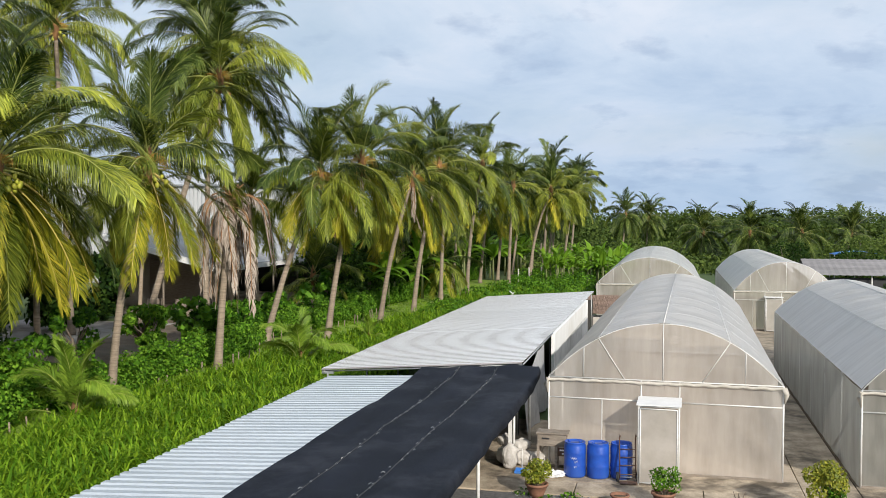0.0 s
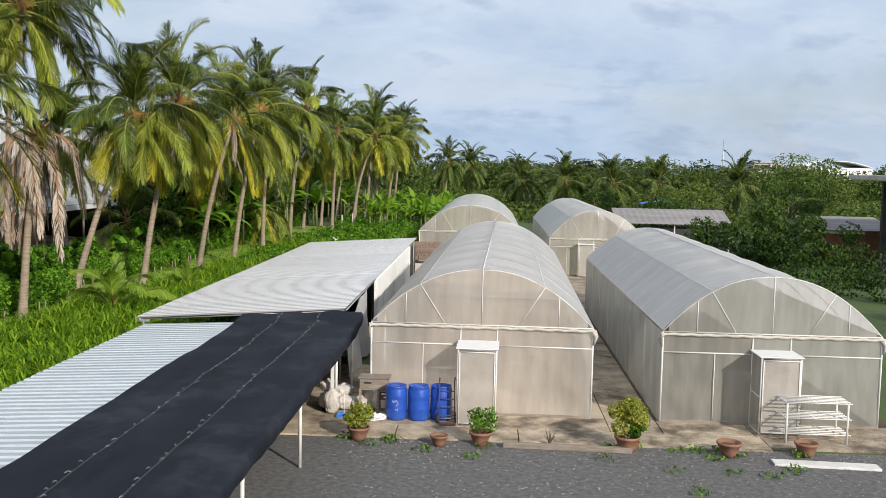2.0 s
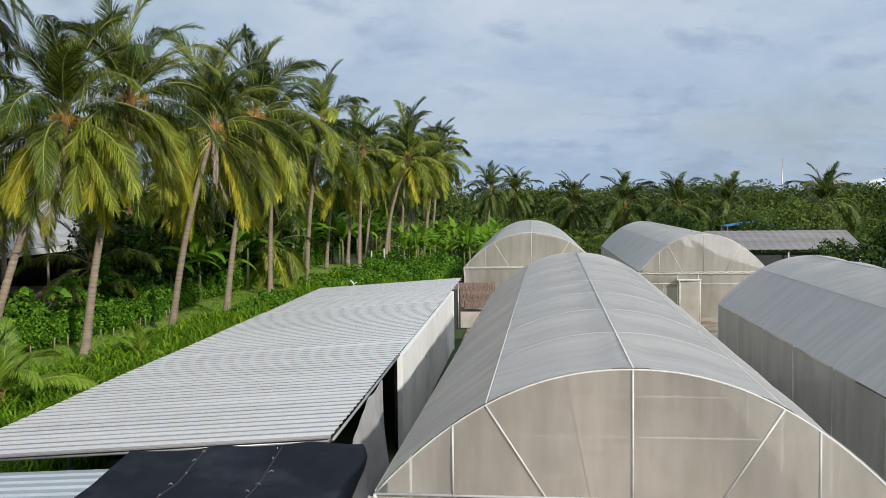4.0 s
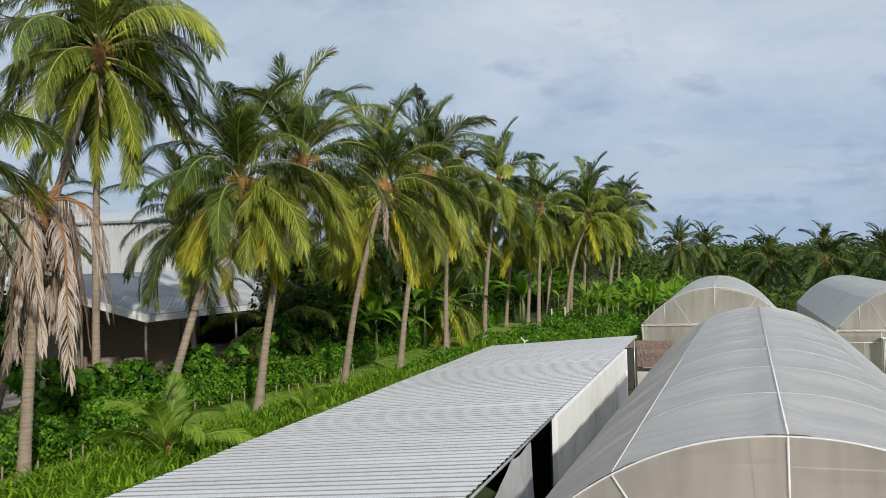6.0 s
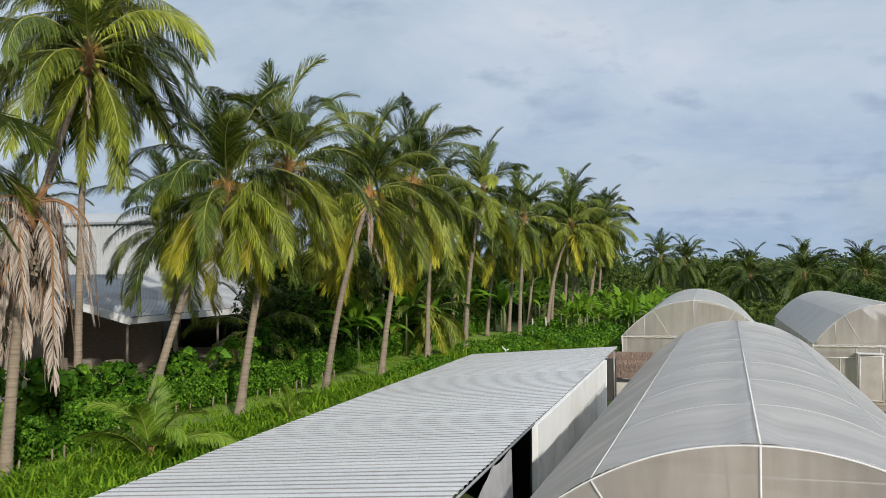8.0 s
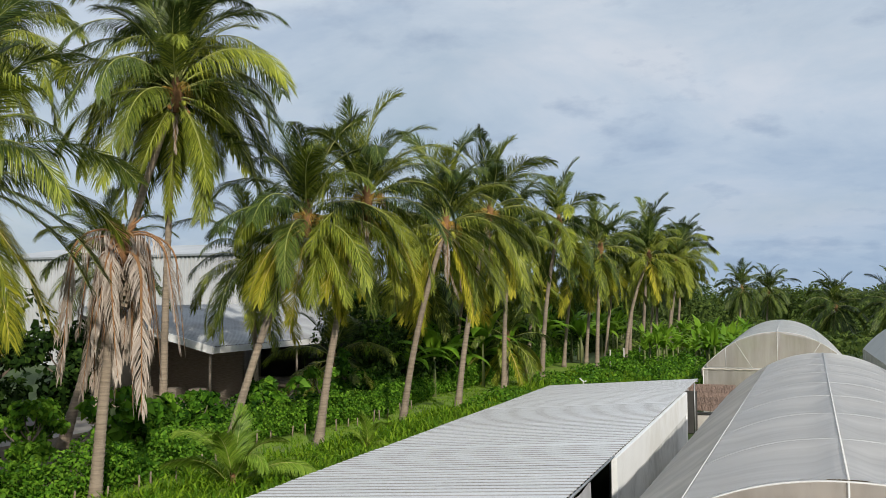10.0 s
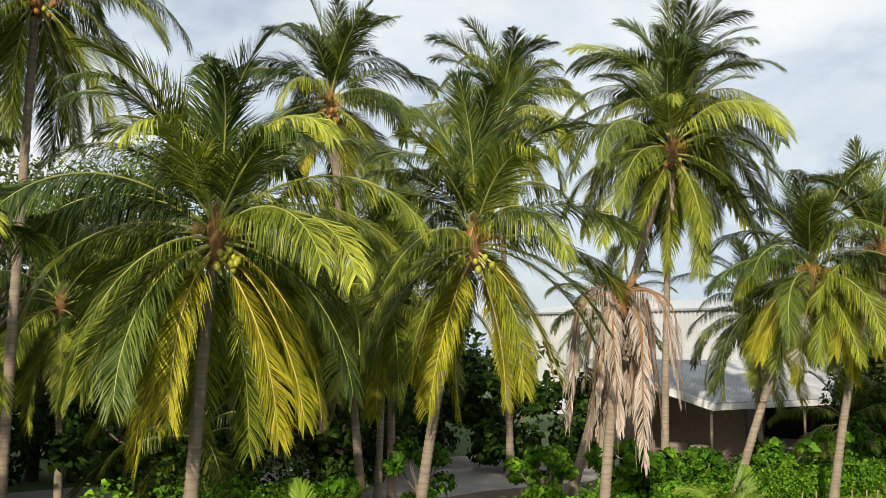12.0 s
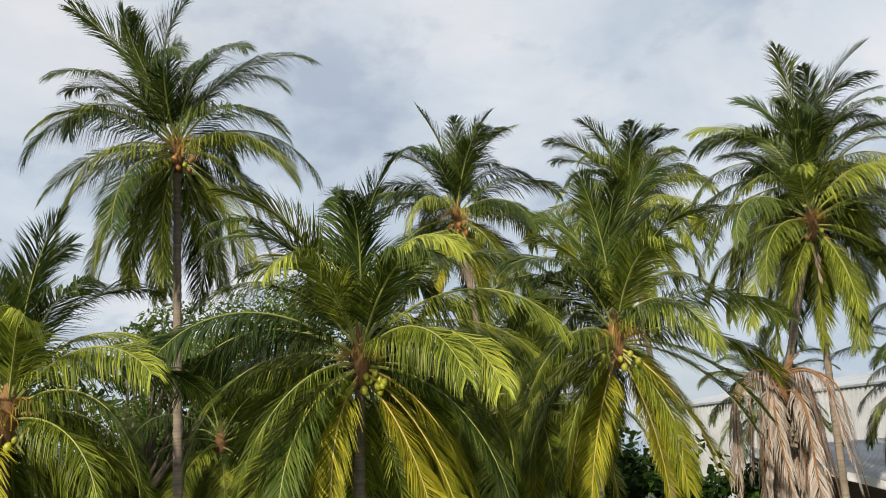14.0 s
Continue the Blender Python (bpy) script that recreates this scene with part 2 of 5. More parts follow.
M_WALL = surface("rendered_wall", (0.40, 0.37, 0.34), (0.58, 0.55, 0.51), 0.85, 0.6, 25.0, 0.1, stain=(0.30, 0.27, 0.24))
M_BRICK = surface("red_clay_wall", (0.22, 0.09, 0.05), (0.38, 0.19, 0.12), 0.9, 1.0, 25.0, 0.2)
M_TARP = surface("blue_tarpaulin", (0.03, 0.14, 0.45), (0.06, 0.24, 0.62), 0.5, 2.0, 30.0, 0.2)
M_RUBBER = surface("rubber", (0.015, 0.015, 0.015), (0.03, 0.03, 0.03), 0.8, 6.0, 60.0, 0.1)
M_WHITEPLASTIC = surface("white_plastic", (0.7, 0.7, 0.7), (0.82, 0.82, 0.82), 0.4, 5.0, 60.0, 0.03)
M_HALL = surface("weathered_white_cladding", (0.42, 0.43, 0.44), (0.55, 0.56, 0.57), 0.6, 0.4, 20.0, 0.05, stain=(0.40, 0.40, 0.39))
M_ROOFNET = film("roof_net", (0.84, 0.79, 0.72), (0.68, 0.64, 0.58), 0.2, 0.35, 1.2, 0.6, stretch=(0.4, 1.5, 0.4))
M_BARN = surface("barn_roof_sheet", (0.30, 0.31, 0.32), (0.42, 0.43, 0.44), 0.75, 0.5, 20.0, 0.05, stain=(0.24, 0.24, 0.24))
M_STONE = surface("grey_pebble", (0.12, 0.12, 0.125), (0.30, 0.30, 0.30), 0.85, 8.0, 60.0, 0.2)
M_BANANA_STEM = surface("banana_stem", (0.09, 0.11, 0.04), (0.2, 0.22, 0.08), 0.7, 3.0, 30.0, 0.1, stretch=(1, 1, 0.3))
M_NET_GREY = film("grey_insect_net", (0.56, 0.55, 0.50), (0.42, 0.41, 0.37), 0.50, 0.40, 2.2, 0.8, stretch=(1.2, 1.2, 0.22))
M_STALK = surface("flower_stalk", (0.30, 0.17, 0.03), (0.55, 0.34, 0.06), 0.7, 4.0, 40.0, 0.2, vary=0.3)
M_SAND = surface("sandy_floor", (0.34, 0.27, 0.20), (0.55, 0.46, 0.36), 0.9, 1.0, 25.0, 0.3, stain=(0.22, 0.17, 0.12))

# ---------------------------------------------------------------- building helpers


def link_mesh(name, verts, faces, mats, parent=None, label="", smooth=False, idx=None):
    me = bpy.data.meshes.new(name)
    me.from_pydata([tuple(v) for v in verts], [], faces)
    for m in (mats if isinstance(mats, (list, tuple)) else [mats]):
        me.materials.append(m)
    if idx is not None:
        me.polygons.foreach_set("material_index", idx)
    if smooth:
        me.polygons.foreach_set("use_smooth", [True] * len(me.polygons))
    me.update()
    ob = new(name, me)
    if parent:
        ob.parent = parent
    if label:
        ob["label"] = label
    return ob


def part(name, bm, mat, parent=None, label="", smooth=False):
    """Links a bmesh as one mesh object."""
    me = bpy.data.meshes.new(name)
    bm.to_mesh(me)
    bm.free()
    me.materials.append(mat)
    if smooth:
        me.polygons.foreach_set("use_smooth", [True] * len(me.polygons))
    ob = new(name, me)
    if parent:
        ob.parent = parent
    if label:
        ob["label"] = label
    return ob


def thing(name, at, label, category, group="", kind="", turn=0.0):
    ob = new(name)
    ob.matrix_basis = pose(*at, 0, 0, turn)
    ob.empty_display_size = 0.2
    return tagged(ob, label, category, group, kind)


def box(bm, a, b, bevel=0.0):
    """A box between two corners, with rounded edges where bevel is given."""
    a, b = Vector(a), Vector(b)
    vs = bmesh.ops.create_cube(bm, size=1, matrix=Matrix.Translation((a + b) / 2) @ Matrix.Diagonal((*(abs(q) for q in (b - a)), 1)))["verts"]
    if bevel:
        es = list({e for v in vs for e in v.link_edges})
        bmesh.ops.bevel(bm, geom=es, offset=bevel, segments=2, affect="EDGES", profile=0.6)
    return bm


def boxed(a, b, bevel=0.0):
    return box(bmesh.new(), a, b, bevel)


def rings(points, radii, sides=8, cap=True):
    """Verts and faces of a tube through points."""
    pts = [Vector(p) for p in points]
    verts, faces = [], []
    up = Vector((0, 0, 1))
    for i, p in enumerate(pts):
        d = (pts[min(i + 1, len(pts) - 1)] - pts[max(i - 1, 0)]).normalized()
        s = d.cross(up if abs(d.z) < 0.95 else Vector((1, 0, 0))).normalized()
        u = s.cross(d)
        r = radii[i] if isinstance(radii, (list, tuple)) else radii
        for k in range(sides):
            a = 2 * math.pi * k / sides
            verts.append(p + (s * math.cos(a) + u * math.sin(a)) * r)
    for i in range(len(pts) - 1):
        for k in range(sides):
            a, b = i * sides + k, i * sides + (k + 1) % sides
            faces.append((a, b, b + sides, a + sides))
    if cap:
        faces.append(tuple(range(sides))[::-1])
        faces.append(tuple(range(len(verts) - sides, len(verts))))
    return verts, faces


def tube(name, points, radius, mat, parent=None, label="", sides=8):
    v, f = rings(points, radius, sides)
    return link_mesh(name, v, f, mat, parent, label, smooth=True)


def joined(tubes):
    verts, faces = [], []
    for v, f in tubes:
        n = len(verts)
        verts += list(v)
        faces += [tuple(i + n for i in q) for q in f]
    return verts, faces


def sheet(name, grid, mat, parent=None, label="", thick=0.0, smooth=True):
    """A surface from a grid of points (rows of equal length), thickened where asked."""
    rows, cols = len(grid), len(grid[0])
    verts = [p for r in grid for p in r]
    faces = [(i * cols + j, i * cols + j + 1, (i + 1) * cols + j + 1, (i + 1) * cols + j) for i in range(rows - 1) for j in range(cols - 1)]
    ob = link_mesh(name, verts, faces, mat, parent, label, smooth)
    if thick:
        s = ob.modifiers.new("thickness", "SOLIDIFY")
        s.thickness, s.offset = thick, 0
    return ob


rnd = random.Random(7)


def lathe(profile, sides=20):
    verts, faces = [], []
    for r, z in profile:
        for k in range(sides):
            a = 2 * math.pi * k / sides
            verts.append((r * math.cos(a), r * math.sin(a), z))
    for i in range(len(profile) - 1):
        for k in range(sides):
            a, b = i * sides + k, i * sides + (k + 1) % sides
            faces.append((a, b, b + sides, a + sides))
    faces.append(tuple(range(sides))[::-1])
    faces.append(tuple(range(len(verts) - sides, len(verts))))
    return verts, faces


# ---------------------------------------------------------------- ground
tagged(sheet("ground", [[(x, y, -0.03) for x in (-900, -60, -12, 30, 900)] for y in (-900, -60, 0, 60, 1500)], M_GROUND, smooth=False), "uneven ground with weeds and scrub grass", "ground", kind="structure")


def strip(name, x0, x1, y0, y1, z, mat, label, category, n=2, wob=0.0, seed=1):
    r = random.Random(seed)
    ys = np.linspace(y0, y1, max(2, n))
    g = [[(x0 + r.uniform(-wob, wob), y, z), ((x0 + x1) / 2, y, z), (x1 + r.uniform(-wob, wob), y, z)] for y in ys]
    return tagged(sheet(name, g, mat, smooth=False), label, category, kind="structure")


strip("lawn", -21.3, -16.6, -40, 75, 0.0, M_LAWN, "mown green grass path between hedge and tall grass", "lawn", 40, 0.25)
strip("road", -41, -30, -30, 29, 0.0, M_ROAD, "pale worn concrete lane behind the palms", "road", 12, 0.4)
strip("dirt_verge", -31.5, -21.6, -30, 31, -0.008, M_DIRT, "bare brown earth between lane and hedge", "earth", 24, 0.5, 5)
strip("gravel_bed", -6.5, 40, -48, -2.4, 0.0, M_GRAVEL, "dark grey loose gravel in front of the greenhouses", "gravel", 30, 0.1)
strip("road", 25, 29, -12, 20, 0.004, M_ROAD, "grey concrete lane beside the long greenhouse", "road", 12, 0.15, 3)


def slab(x0, x1, y0, y1, top=0.04, mat=None):
    bm = boxed((x0 + 0.012, y0 + 0.012, -0.08), (x1 - 0.012, y1 - 0.012, top), 0.012)
    return part("concrete_slab", bm, mat or M_CONCRETE, pavement)


pavement = thing("pavement", (0, 0, 0), "stained cast concrete paving in front of greenhouses", "pavement", kind="structure")
for x0, x1, y0, y1 in ((-5.2, -3.4, -1.3, 6), (-3.4, 3.4, -1.3, 0), (3.4, 4.75, -1.3, 6), (3.4, 4.75, 6, 13), (3.4, 4.75, 13, 20), (4.75, 7.1, -1.3, 0), (7.1, 11.2, -1.3, 0), (-5.2, -2.1, -2.5, -1.3), (-2.1, 1.0, -2.5, -1.3),
                       (1.0, 4.0, -2.5, -1.3), (4.0, 7.2, -2.5, -1.3), (7.2, 11.2, -2.2, -1.3), (11.2, 15.0, -2.2, 0.5), (-3.4, 0, 0, 15), (0, 3.4, 0, 15), (-3.4, 0, 15, 23.2), (0, 3.4, 15, 23.2), (4.75, 11.2, 0, 20), (-4.0, 4.5, 23.3, 36), (4.6, 12, 20.2, 36)):
    slab(x0, x1, y0, y1, 0.04 if y1 <= 0 else 0.03, M_SOIL if (x0, y0) == (4.75, 0) else M_SAND if x0 in (-3.4, 0) and y0 >= 0 else None)


# ---------------------------------------------------------------- greenhouses
def greenhouse(x0, x1, y0, y1, eave, apex, doors, spans, seed, label, roll=True, group="greenhouses", turn=0.0, net=None, open_side=False):
    M_NET = net or NET_BEIGE
    r = random.Random(seed)
    w, cx, L = x1 - x0, (x0 + x1) / 2, y1 - y0
    g = thing("greenhouse", (cx, y0, 0), label, "greenhouse", group, turn=turn)
    half, rise = w / 2, apex - eave

    def arc(u):  # u from -1 to 1 across the width
        return (u * half, eave + rise * (1 - abs(u) ** 2.15))

    us = np.linspace(-1, 1, 41)
    # roof film, sagging between the hoops
    per = 14
    grid = []
    for j in range(spans * per + 1):
        y = L * j / (spans * per)
        q = (j % per) / per
        sag = 0.15 * math.sin(math.pi * q) ** 0.36 + 0.03 * math.sin(math.pi * q * 2.0) ** 2
        row = []
        for u in us:
            x, z = arc(u)
            k = sag * (0.35 + 0.65 * (1 - abs(u))) * (0.8 + 0.4 * noise.noise((x * 0.5, y * 0.3, seed)))
            k *= min(1 - math.exp(-((u - q) / 0.07) ** 2) for q in (-1, -0.56, 0, 0.56, 1))
            row.append((x * 1.004, y, z + 0.026 - k))
        grid.append(row)
    cut = 9
    if open_side:
        sheet("roof_net", [row[: cut + 1] for row in grid], M_ROOFNET, g, "grey-brown see-through net along the roof side")
    sheet("roof_film", [row[cut if open_side else 0:] for row in grid], M_FILM, g, "milky plastic roof film sagging between hoops")
    # hoops and purlins
    for j in range(spans + 1):
        y = L * j / spans
        pts = [(arc(u)[0], y, arc(u)[1]) for u in us]
        tube("hoop", pts, 0.016 if j % spans else 0.013, M_PIPE, g, sides=6)
        if 0 < j < spans:
            tube("strap", [(x * 1.004, y, z + 0.027) for x, _, z in pts[9:]], 0.0025, M_STRAP, g, sides=5)
            tube("tie_bar", [(-half, y, eave), (half, y, eave)], 0.014, M_PIPE, g, sides=6)
            tube("king_post", [(0, y, eave), (0, y, apex)], 0.012, M_PIPE, g, sides=6)
        for s in (-1, 1):
            tube("side_post", [(s * half, y, 0), (s * half, y, eave)], 0.024, M_PIPE, g, sides=6)
    for u in (-1, -0.56, 0, 0.56, 1):
        x, z = arc(u)
        tube("purlin", [(x, 0, z + 0.028), (x, L, z + 0.03)], 0.013 if u == 0 else 0.008, M_PIPE if u == 0 else M_STRAP, g, sides=6)
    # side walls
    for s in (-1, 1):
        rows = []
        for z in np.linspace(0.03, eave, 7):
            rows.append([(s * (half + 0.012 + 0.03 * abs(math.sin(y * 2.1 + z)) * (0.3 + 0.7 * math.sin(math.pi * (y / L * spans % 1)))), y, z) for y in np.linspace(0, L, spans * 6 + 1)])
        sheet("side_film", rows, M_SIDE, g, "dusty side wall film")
    # gable ends: net, pipes
    for e, y in ((0, 0.0), (1, L)):
        ny = y - 0.015 if e == 0 else y + 0.015
        rows = []
        for u in us[1:-1]:
            x, z = arc(u)
            rows.append([(x, ny + 0.025 * noise.noise((x * 1.3, q * 1.2, seed)), eave + (z - eave) * q) for q in np.linspace(0, 1, 6)])
        sheet("gable_net", rows, M_NET, g, "beige insect net in the gable")
        gap = doors[0] if e == 0 and doors else None
        spansx = [(-half, gap[0]), (gap[1], half)] if gap else [(-half, half)]
        for a, b in spansx:
            rows = [[(x, ny + 0.04 * noise.noise((x * 1.1, z * 1.4, seed + 5)) - 0.035 * max(0.0, math.sin(2.6 * x + 1.9 * z + 2.0 * noise.noise((x * 0.7, z * 0.7, seed)))) ** 5 * (1 - z / eave * 0.7), z) for z in np.linspace(0.04, eave, 16)] for x in np.linspace(a, b, 34)]
            sheet("wall_net", rows, M_NET, g, "beige insect net wall")
        if gap:
            rows = [[(x, ny, z) for z in np.linspace(2.04, eave, 3)] for x in np.linspace(gap[0], gap[1], 3)]
            sheet("wall_net", rows, M_NET, g)
        py = y - 0.03 if e == 0 else y + 0.03
        tube("gable_post", [(0, py, eave), (0, py, apex)], 0.013, M_PIPE, g, sides=6)
        for s in (-1, 1):
            tube("gable_brace", [(s * half * 0.56, py, arc(0.56)[1]), (s * half * 0.33, py, eave)], 0.013, M_PIPE, g, sides=6)
            tube("gable_post", [(s * half * 0.69, py, eave), (s * half * 0.69, py, arc(0.69)[1])], 0.013, M_PIPE, g, sides=6)
            tube("corner_post", [(s * half, py, 0), (s * half, py, eave)], 0.024, M_PIPE, g, sides=8)
        tube("tie_rail", [(-half, py, eave), (half, py, eave)], 0.018, M_PIPE, g, sides=6)
        if gap:
            tube("mid_rail", [(-half, py, eave - 0.55), (gap[0], py, eave - 0.55)], 0.02, M_PIPE, g, sides=6)
            tube("mid_rail", [(gap[1], py, eave - 0.55), (half, py, eave - 0.55)], 0.02, M_PIPE, g, sides=6)
            for x in (gap[0], gap[1]):
                tube("door_post", [(x, py, 0), (x, py, eave)], 0.02, M_PIPE, g, sides=6)
            tube("stud", [((gap[0] - half) / 2 + 0.2, py, 0), ((gap[0] - half) / 2 + 0.2, py, eave - 0.55)], 0.014, M_PIPE, g, sides=6)
        part("sill_board", boxed((-half, y - 0.05, 0.03), (half if not gap else gap[0], y + 0.05, 0.10), 0.01), M_WOOD, g)
        if gap:
            part("sill_board", boxed((gap[1], y - 0.05, 0.03), (half, y + 0.05, 0.10), 0.01), M_WOOD, g)
    # rolled-up curtain on the front tie rail
    if roll:
        pts, rad = [], []
        for q in np.linspace(-1.02, 1.02, 60):
            pts.append((q * half, -0.07, eave - 0.06 + 0.012 * math.sin(q * 40) - 0.02 * abs(noise.noise((q * 6, 2, seed)))))
            rad.append(0.04 + 0.018 * noise.noise((q * 14, 0, seed)))
        v, f = rings(pts, rad, 8)
        link_mesh("rolled_curtain", v, f, M_NET_ROLL, g, "bunched roll of net curtain", True)
        for s in (-1, 1):
            pts = [(s * half * 1.0, -0.06, eave - 0.05), (s * (half + 0.07), -0.08, eave - 0.2), (s * (half + 0.03), -0.09, eave - 0.42)]
            v, f = rings(pts, [0.09, 0.07, 0.02], 7)
            link_mesh("curtain_end", v, f, M_NET_ROLL, g, smooth=True)
    # porch boxes over the doors
    for a, b, d in doors:
        h = 2.04
        p = new("door_porch")
        p.parent = g
        for x in (a, b):
            tube("porch_post", [(x, -d, 0.03), (x, -d, h)], 0.025, M_PIPE, p, sides=6)
            for z in (0.06, 1.0, h):
                tube("porch_rail", [(x, -d, z), (x, 0, z)], 0.016, M_PIPE, p, sides=6)
            sheet("porch_net", [[(x, -y, z) for z in np.linspace(0.04, h, 5)] for y in np.linspace(0.02, d, 4)], M_NET, p)
        for z in (0.08, h):
            tube("porch_rail", [(a, -d, z), (b, -d, z)], 0.022, M_PIPE, p, sides=6)
        sheet("porch_roof", [[(a - 0.06 + (b - a + 0.12) * i / 4, -d - 0.06 + (d + 0.06) * j / 4, h + 0.03 + 0.015 * noise.noise((i, j, seed))) for j in range(5)] for i in range(5)], M_WHITEPLASTIC, p, "white sheet porch roof", 0.02, False)
        door = sheet("door", [[(x, -d - 0.03, z) for z in np.linspace(0.1, h - 0.06, 4)] for x in np.linspace(a + 0.04, b - 0.04, 3)], M_DOORNET, p, "pale net door leaf")
        for s0, s1 in (((a + 0.04, 0.1), (b - 0.04, 0.1)), ((a + 0.04, h - 0.06), (b - 0.04, h - 0.06)), ((a + 0.04, 0.1), (a + 0.04, h - 0.06)), ((b - 0.04, 0.1), (b - 0.04, h - 0.06))):
            tube("door_frame", [(s0[0], -d - 0.04, s0[1]), (s1[0], -d - 0.04, s1[1])], 0.018, M_PIPE, p, sides=6)
    return g


M_STRAP = surface("clear_strap", (0.52, 0.52, 0.52), (0.62, 0.62, 0.61), 0.5, 5.0, 60.0, 0.05)
M_NET_ROLL = surface("bunched_net", (0.36, 0.33, 0.28), (0.56, 0.52, 0.46), 0.8, 6.0, 50.0, 0.3)
NET_BEIGE = M_NET
M_DOORNET = film("door_net", (0.62, 0.58, 0.53), (0.50, 0.46, 0.41), 0.2, 0.35, 1.5, 0.7)
greenhouse(-3.0, 3.0, 0.0, 22.8, 2.5, 4.0, [(-0.56, 0.43, 1.17)], 8, 1, "arched greenhouse with milky film roof and beige net gable", turn=-1.2, open_side=True)
greenhouse(4.85, 10.6, -0.1, 20.0, 2.5, 4.03, [(-0.50, 0.50, 0.95)], 7, 2, "long arched greenhouse with grey film roof beside paving", net=M_NET_GREY)
greenhouse(-4.4, 2.3, 37.0, 62.0, 2.5, 4.2, [], 11, 3, "far arched greenhouse with milky film roof and net gable")
greenhouse(4.0, 9.9, 34.4, 58.0, 2.4, 4.15, [(-1.2, -0.25, 0.6)], 11, 4, "far arched greenhouse with torn film edge and net door")


# ---------------------------------------------------------------- corrugated shed
def corrugated(name, x0, x1, y0, y1, za, zb, pitch, depth, mat, parent, label, groove=0.2):
    """Trapezoid sheet: ribs run along x; za, zb are heights at x0 and x1."""
    prof = []
    n = int(round((y1 - y0) / pitch))
    p = (y1 - y0) / n
    for i in range(n):
        y = y0 + i * p
        prof += [(y, 0), (y + p * groove, 0), (y + p * (groove + 0.06), depth), (y + p * 0.95, depth)]
    prof.append((y1, 0))
    xs = np.linspace(x0, x1, 7)
    grid = [[(x, y, za + (zb - za) * (x - x0) / (x1 - x0) + d) for y, d in prof] for x in xs]
    ob = sheet(name, grid, mat, parent, label, 0.006, False)
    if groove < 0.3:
        # grooves and the rising rib faces take the darker grey
        ob.data.materials.append(M_ROOF_GREY)
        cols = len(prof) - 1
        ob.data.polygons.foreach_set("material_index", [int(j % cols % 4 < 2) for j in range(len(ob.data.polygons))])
    return ob


shed = thing("shed", (0, 0, 0), "long low farm shed with white corrugated roof", "shed")
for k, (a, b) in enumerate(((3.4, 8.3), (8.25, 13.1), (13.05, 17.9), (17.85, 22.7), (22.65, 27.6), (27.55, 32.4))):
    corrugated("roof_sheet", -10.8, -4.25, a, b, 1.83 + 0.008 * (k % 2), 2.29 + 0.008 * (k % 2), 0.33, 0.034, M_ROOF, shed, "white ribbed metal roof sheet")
for x in (-10.6, -7.5, -4.4):
    for y in np.linspace(3.5, 32.3, 8):
        z = 1.83 + (x + 10.8) * 0.07 - 0.06
        tube("roof_post", [(x, y, 0), (x, y, z)], 0.035, M_STEEL, shed, sides=6)
for y in np.linspace(3.5, 32.3, 8):
    part("rafter", boxed((-10.8, y - 0.03, 1.70), (-10.4, y + 0.03, 1.78), 0.005), M_STEEL, shed)
    tube("rafter", [(-10.8, y, 1.77), (-4.25, y, 2.23)], 0.03, M_STEEL, shed, sides=6)
tube("eave_beam", [(-10.7, 3.4, 1.78), (-10.7, 32.4, 1.78)], 0.03, M_STEEL, shed, sides=6)
# lower sheet is coloured grey where the greenhouse shadow falls
part("wall_panel", boxed((-4.22, 11.1, 0.0), (-4.17, 26.4, 1.55), 0.01), M_PANEL_SHADED, shed, "pale wall sheet greyed to stand for the greenhouse shadow")
part("wall_panel", boxed((-4.25, 11.1, 1.50), (-4.14, 26.4, 2.30), 0.02), M_PANEL, shed, "white wall sheet")
# near-black sheets added under the roof to paint the shed's inner shade
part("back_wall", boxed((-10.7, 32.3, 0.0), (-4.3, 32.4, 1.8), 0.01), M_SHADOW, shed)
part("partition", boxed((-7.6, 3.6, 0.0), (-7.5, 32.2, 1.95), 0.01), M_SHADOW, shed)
rows = []
for y in np.linspace(3.5, 8.5, 30):
    top = 1.75 + 0.52 * min(1.0, max(0.0, (y - 4.2) / 2.6)) - 0.06 * abs(math.sin(y * 1.9))
    rows.append([(-4.2 + (0.10 * math.sin(y * 2.6 + z) + 0.04 * math.sin(y * 7.1)) * (2.3 - z) / 2.2 + 0.12 * (2.3 - z) / 2.3, y + 0.1 * math.sin(z * 2.0), z) for z in np.linspace(0.05, top, 8)])
sheet("curtain", rows, M_DARKNET, shed, "hanging grey shade-net curtain")
for y in (11.06, 26.44):
    part("corner_post", boxed((-4.26, y - 0.04, 0), (-4.13, y + 0.04, 2.3), 0.01), M_PANEL, shed, "white corner post")
# added dark sheet closing the open end; its colour stands for shade
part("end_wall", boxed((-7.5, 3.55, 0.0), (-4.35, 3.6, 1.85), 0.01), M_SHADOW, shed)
tube("curtain_rail", [(-4.2, 3.4, 2.27), (-4.2, 11, 2.33)], 0.025, M_STEEL, shed, sides=6)

